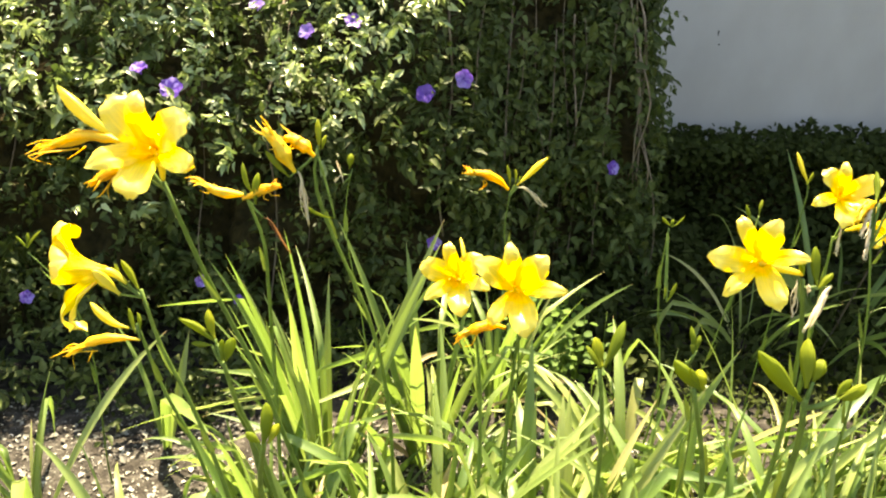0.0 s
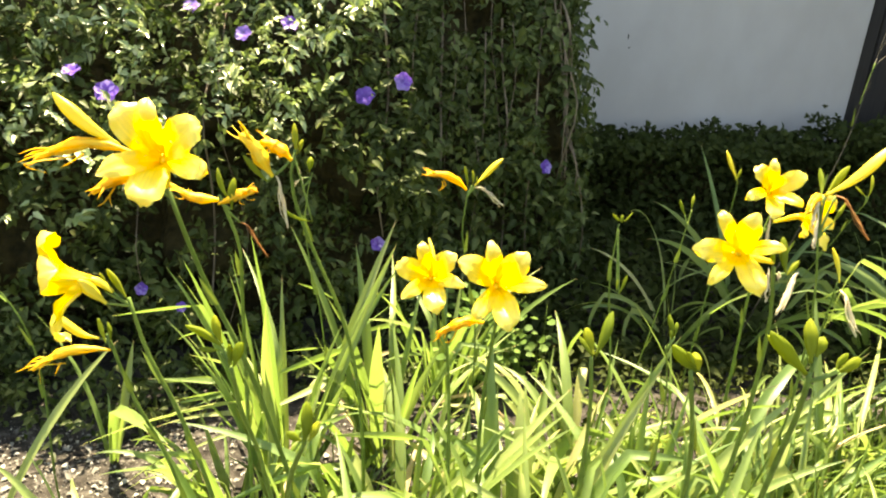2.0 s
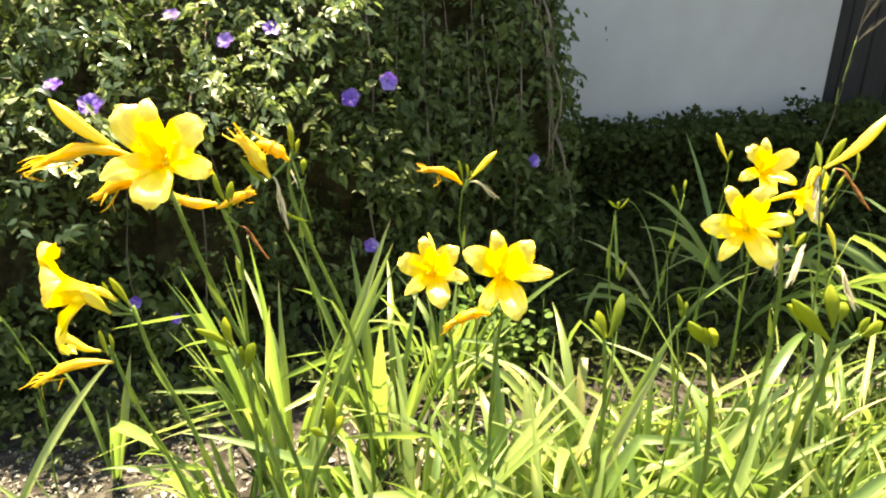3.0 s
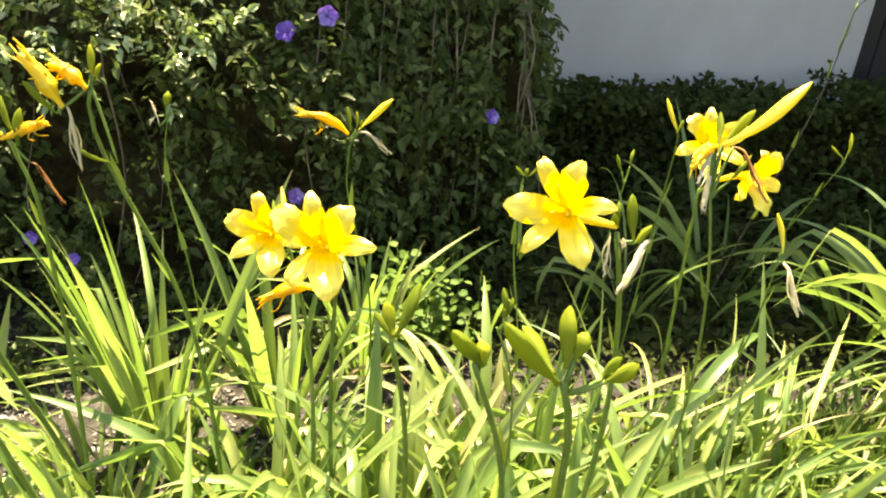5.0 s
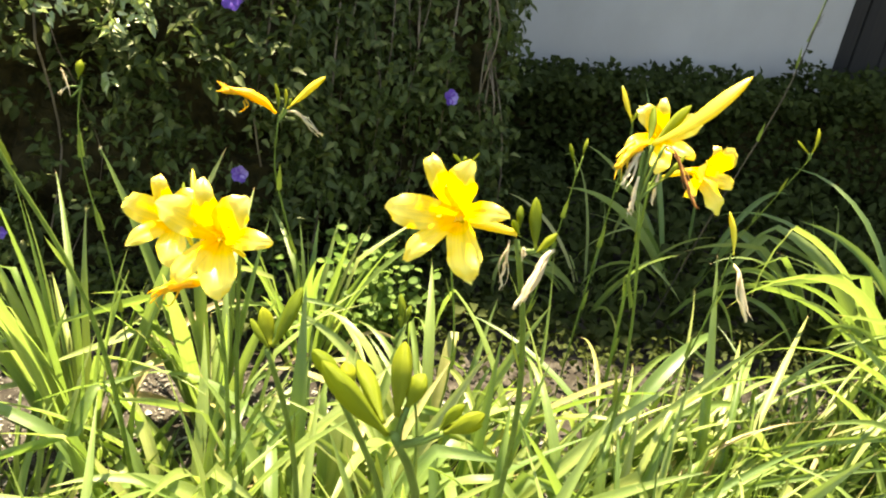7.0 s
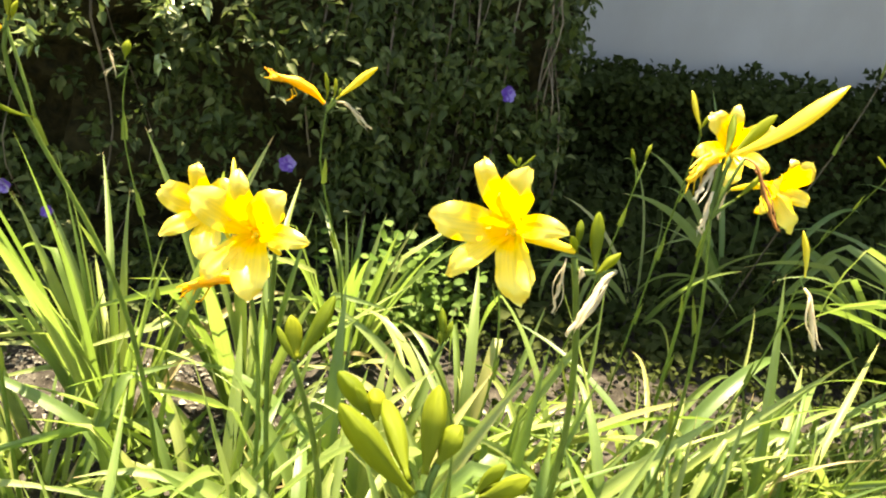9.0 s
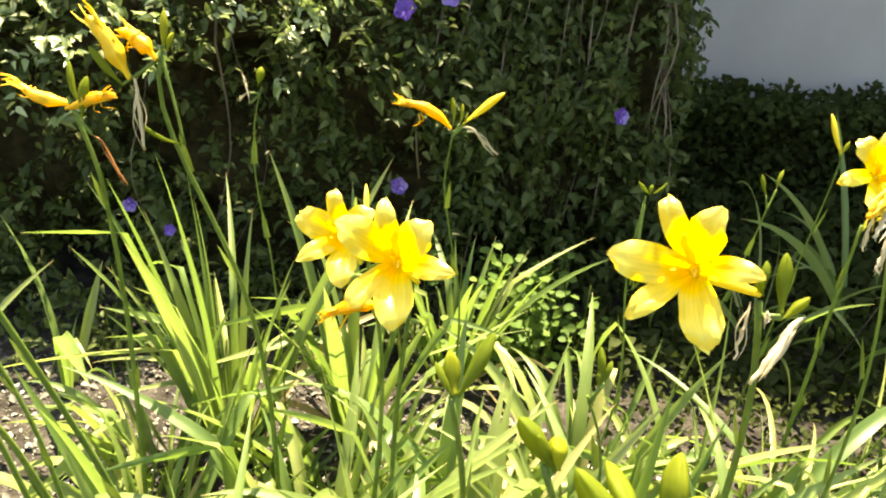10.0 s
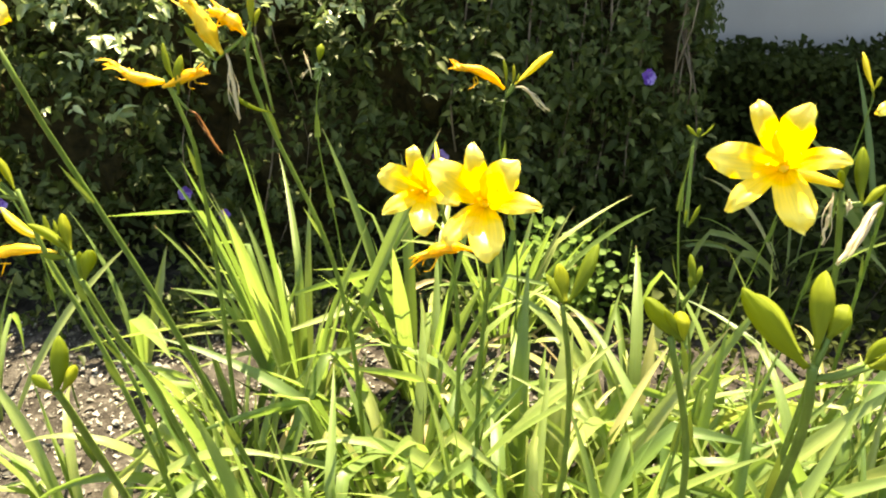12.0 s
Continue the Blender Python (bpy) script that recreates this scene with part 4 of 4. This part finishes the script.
scape([(0.292, 0.537, 0.893), (0.307, 0.557, 0.849), (0.320, 0.587, 0.765), (0.330, 0.720, -0.010)], [
    ('bud', (0.289, 0.537, 0.893), (0.252, 0.548, 0.929), 0.0135),
    ('bud', (0.293, 0.541, 0.902), (0.294, 0.559, 0.937), 0.0125),
    ('bud', (0.286, 0.540, 0.898), (0.271, 0.581, 0.908), 0.011),
    ('bud', (0.298, 0.543, 0.907), (0.306, 0.551, 0.923), 0.011),
    ('bud', (0.318, 0.536, 0.897), (0.339, 0.540, 0.908), 0.01),
    ('bud', (0.316, 0.537, 0.898), (0.328, 0.543, 0.911), 0.007),
    ('bud', (0.315, 0.537, 0.897), (0.340, 0.545, 0.896), 0.008),
], "stout scape with a large cluster of green buds")
scape([(0.308, 0.855, 0.745), (0.326, 0.875, 0.701), (0.300, 0.900, -0.010)], [
    ('bud', (0.319, 0.859, 0.755), (0.313, 0.874, 0.784), 0.008),
    ('bud', (0.320, 0.860, 0.758), (0.324, 0.869, 0.775), 0.006),
    ('bud', (0.317, 0.858, 0.753), (0.315, 0.865, 0.767), 0.006),
], "short thin scape with tiny green buds", 0.002)
scape([(1.262, 1.960, 1.020), (1.225, 1.938, 0.793), (1.180, 1.990, 0.500), (1.150, 2.150, -0.010)], [
    ('dried', (1.262, 1.960, 1.018), (1.287, 1.965, 1.170), 0.005),
    ('dried', (1.262, 1.960, 1.020), (1.325, 1.968, 1.150), 0.004),
    ('dried', (1.255, 1.956, 0.985), (1.330, 1.950, 1.070), 0.004),
    ('dried', (1.240, 1.948, 0.900), (1.255, 1.950, 0.960), 0.003),
], "old dry scape with bare thin branches", 0.0022, True)

# ---- the daylily clumps ----
clump(-0.24, 1.50, 36, 0.98, 190, 0.22, 95, 0.05, 0, 1.5, 0.62)
clump(0.00, 1.62, 20, 0.86, 190, 0.55, 91, 0.05, 2, 1.5, 0.78)
clump(0.17, 1.88, 16, 0.78, 60, 0.2, 92, 0.05, 3, 1.5, 0.85)
for k, (x, y, n, size, lean, by, spread, flat, erect) in enumerate((
        (-0.36, 1.42, 12, 0.60, 200, 0.2, 0.07, 6, 0.4), (0.02, 1.42, 18, 0.66, 0, 0.0, 0.07, 8, 0.5), (-0.26, 1.20, 28, 0.60, 190, 0.2, 0.07, 6, 0.45),
        (0.00, 1.20, 36, 0.72, 0, 0.0, 0.08, 6, 0.7), (0.26, 1.36, 11, 0.70, 0, 0.3, 0.07, 8, 0.5), (0.22, 1.18, 36, 0.78, 0, 0.0, 0.08, 6, 0.65))):
    clump(x, y, n, size, lean, by, k, spread, flat, erect)
for k, (x, y, n, size, lean, by, spread, flat, erect) in enumerate((
        (-0.06, 0.95, 30, 0.72, 180, 0.3, 0.07, 4, 0.6), (0.19, 0.94, 30, 0.76, 0, 0.0, 0.07, 4, 0.75), (0.09, 0.70, 16, 0.74, 0, 0.0, 0.07, 3, 0.7),
        (0.46, 1.50, 28, 0.76, 20, 0.4, 0.07, 10, 0.3), (0.45, 1.22, 30, 0.80, 10, 0.3, 0.08, 6, 0.7), (0.44, 0.95, 30, 0.84, 10, 0.2, 0.08, 3, 0.92),
        (0.34, 0.71, 18, 0.80, 0, 0.0, 0.07, 2, 0.92), (0.70, 1.38, 18, 0.82, 20, 0.5, 0.08, 12, 0.15), (0.70, 1.10, 28, 0.90, 15, 0.4, 0.08, 6, 0.3))):
    clump(x, y, n, size, lean, by, 20 + k, spread, flat, erect, 0.7 if x > 0.6 else 0.9)
for k, (x, y, n, size, lean, by, spread, flat, erect) in enumerate((
        (0.67, 0.80, 18, 0.85, 0, 0.2, 0.08, 4, 0.4), (0.96, 1.18, 10, 0.86, 10, 0.4, 0.10, 12, 0.2),
        (1.28, 1.46, 9, 0.88, 180, 0.6, 0.10, 16, 0.1), (1.78, 1.84, 14, 1.15, 182, 0.6, 0.09, 10, 0.15), (1.12, 1.25, 8, 0.80, 30, 0.4, 0.10, 14, 0.2),
        (1.30, 1.10, 14, 0.92, 0, 0.2, 0.08, 6, 0.3), (1.62, 1.35, 13, 1.0, 180, 0.4, 0.08, 8, 0.2), (1.12, 0.98, 12, 0.84, 0, 0.2, 0.09, 10, 0.2))):
    clump(x, y, n, size, lean, by, 40 + k, spread, flat, erect, 0.5)
for k, (x, y, n, size, lean, by, spread, flat, erect) in enumerate((
        (0.88, 0.88, 12, 0.82, 0, 0.2, 0.09, 8, 0.3), (1.30, 2.30, 8, 0.9, 170, 0.3, 0.06, 10, 0.3), (1.66, 2.10, 9, 1.0, 180, 0.4, 0.06, 8, 0.3),
        (0.98, 2.24, 7, 0.85, 170, 0.4, 0.06, 10, 0.3), (0.60, 1.28, 16, 0.84, 25, 0.8, 0.08, 16, 0.5), (0.80, 1.16, 16, 0.84, 25, 0.8, 0.08, 16, 0.5),
        (0.72, 0.98, 14, 0.84, 25, 0.7, 0.08, 12, 0.6))):
    clump(x, y, n, size, lean, by, 49 + k, spread, flat, erect, 0.5)
for k, (x, y, n, size) in enumerate((
        (0.78, 1.34, 13, 0.95), (0.92, 1.20, 11, 1.0), (0.66, 1.14, 13, 1.0), (0.94, 1.48, 9, 0.95), (0.88, 1.02, 8, 0.95), (1.16, 1.50, 7, 0.9))):
    clump(x, y, n, size, 18, 0.8, 80 + k, 0.09, 0, -1, 1.0)
for k, (x, y, n, size, lean, by, spread, flat, erect) in enumerate((
        (-0.52, 1.12, 12, 0.62, 190, 0.4, 0.06, 6, 0.3), (-0.86, 1.36, 9, 0.60, 180, 0.3, 0.04, 4, 0.4),
        (-0.40, 0.85, 12, 0.70, 200, 0.3, 0.06, 3, 0.4), (-0.66, 1.62, 4, 0.62, 90, 0.0, 0.02, 0, 0.9))):
    clump(x, y, n, size, lean, by, 60 + k, spread, flat, erect)

# ---- low weeds and litter ----


def weeds():
    rng = np.random.default_rng(8)
    ob = tagged(new("weed_patch"), "low patch of small round-leaved weeds by the hedge", "weeds", kind="stuff")
    ob.location = (0.33, 2.03, 0)
    stems = [(rng.normal(0.0, 0.085), rng.normal(0.0, 0.07), rng.uniform(0.06, 0.30)) for _ in range(74)]
    c, along, normal, size = [], [], [], []
    for a, b, d in stems:
        for z in np.arange(0.04, d, rng.uniform(0.04, 0.075)):
            turn = rng.uniform(0, 6.3)
            for k in range(3):
                q = turn + k * 2.1 + rng.normal(0, 0.2)
                way = np.array((math.cos(q), math.sin(q), 0.15))
                c.append(np.array((a, b, z)) + way * 0.012 + rng.normal(0, 0.008, 3))
                along.append(way)
                normal.append(np.array((0, -0.35, 1.0)) + rng.normal(0, 0.4, 3))
                size.append(rng.uniform(0.018, 0.034))
    me = scatter_leaves("weed_leaves", np.array(c), np.array(along), np.array(normal), np.array(size), WEED, fold=0.1, wide=0.85, blunt=0.48)
    part("foliage", me, ob)
    pieces = [tube([(a, b, 0), (a + 0.006, b, d * 0.6), (a * 1.02, b - 0.005, d)], (0.0013, 0.0008), 5, 4) for a, b, d in stems]
    v, f, u = joined(pieces)
    part("stalks", mesh_of("stalks", v, f, STEM, u), ob)


weeds()


def shade_plants():
    """Low leafy growth between the beds and the house; its dark leaves stand in for shade."""
    rng = np.random.default_rng(31)
    n = 21000
    x, y = rng.uniform(0.2, 3.4, n), rng.uniform(1.0, 3.45, n)
    keep = y > np.where(x > 0.95, 1.0, np.where(x > 0.78, 1.6, np.where(x > 0.45, 1.64, 2.05 + 0.5 * np.clip(0.75 - x, 0, 1))))
    x, y = x[keep], y[keep]
    h = np.array([0.13 + 0.10 * noise.noise((a * 2.5, b * 2.5, 40)) + 0.04 * noise.noise((a * 8, b * 8, 41)) for a, b in zip(x, y)]) * np.clip((y - 1.95) / 0.35, 0.6, 1)
    c = np.stack([x, y, np.maximum(0.01, h) * rng.uniform(0.35, 1.1, len(x))], 1) - (1.6, 2.7, 0)
    k = len(c)
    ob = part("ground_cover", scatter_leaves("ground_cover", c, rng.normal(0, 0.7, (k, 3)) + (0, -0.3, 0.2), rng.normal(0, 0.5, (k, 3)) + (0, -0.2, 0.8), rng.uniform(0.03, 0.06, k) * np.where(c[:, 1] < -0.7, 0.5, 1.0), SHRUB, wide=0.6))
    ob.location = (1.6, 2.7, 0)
    tagged(ob, "low leafy ground cover, dark to stand in for shade", "ground cover", kind="stuff")


shade_plants()


def undergrowth():
    """Thin low blades that fill the gaps between the clumps; their dark green stands in for shade."""
    rng = np.random.default_rng(77)
    n = 7500
    x, y = rng.uniform(-0.4, 2.2, n), rng.uniform(0.75, 2.0, n)
    keep = ((x > 0.75) & (y < 1.42 + 0.4 * np.clip(x - 0.8, 0, 0.9))) | ((y < 1.55 - 0.25 * np.abs(x - 0.1)) & (rng.random(n) < 0.22))
    x, y = x[keep], y[keep]
    k = len(x)
    c = np.stack([x - 0.6, y - 1.3, rng.uniform(-0.01, 0.05, k)], 1)
    along = rng.normal(0, 0.45, (k, 3)) + (0.25, -0.1, 0.75)
    ob = part("undergrowth", scatter_leaves("undergrowth", c, along, rng.normal(0, 0.6, (k, 3)) + (0, -0.5, 0.6), rng.uniform(0.12, 0.27, k), SHADE_GRASS, fold=0.012, wide=0.075))
    ob.location = (0.6, 1.3, 0)
    tagged(ob, "thin grass blades, darkened as the shade between the clumps", "grass", kind="stuff")


undergrowth()


def litter():
    rng = np.random.default_rng(21)
    n = 15000
    x, y = rng.uniform(-1.7, 0.75, n), 1.05 + 0.72 * rng.random(n) ** 0.8
    z = np.array([0.022 * noise.noise((a * 2.3, b * 2.3, 0)) + 0.012 * noise.noise((a * 9, b * 9, 3)) - 0.01 for a, b in zip(x, y)]) + 0.003
    c = np.stack([x, y, z], 1)
    along = rng.normal(0, 1, (n, 3)) * (1, 1, 0.12)
    normal = rng.normal(0, 0.28, (n, 3)) + (0, 0, 1)
    size = rng.gamma(1.5, 0.0042, n).clip(0.003, 0.026)
    ob = part("leaf_litter", scatter_leaves("leaf_litter", c, along, normal, size, LITTER, fold=0.22, wide=0.6))
    tagged(ob, "scattered dry leaf litter and bark chips on soil", "litter", kind="stuff")


litter()
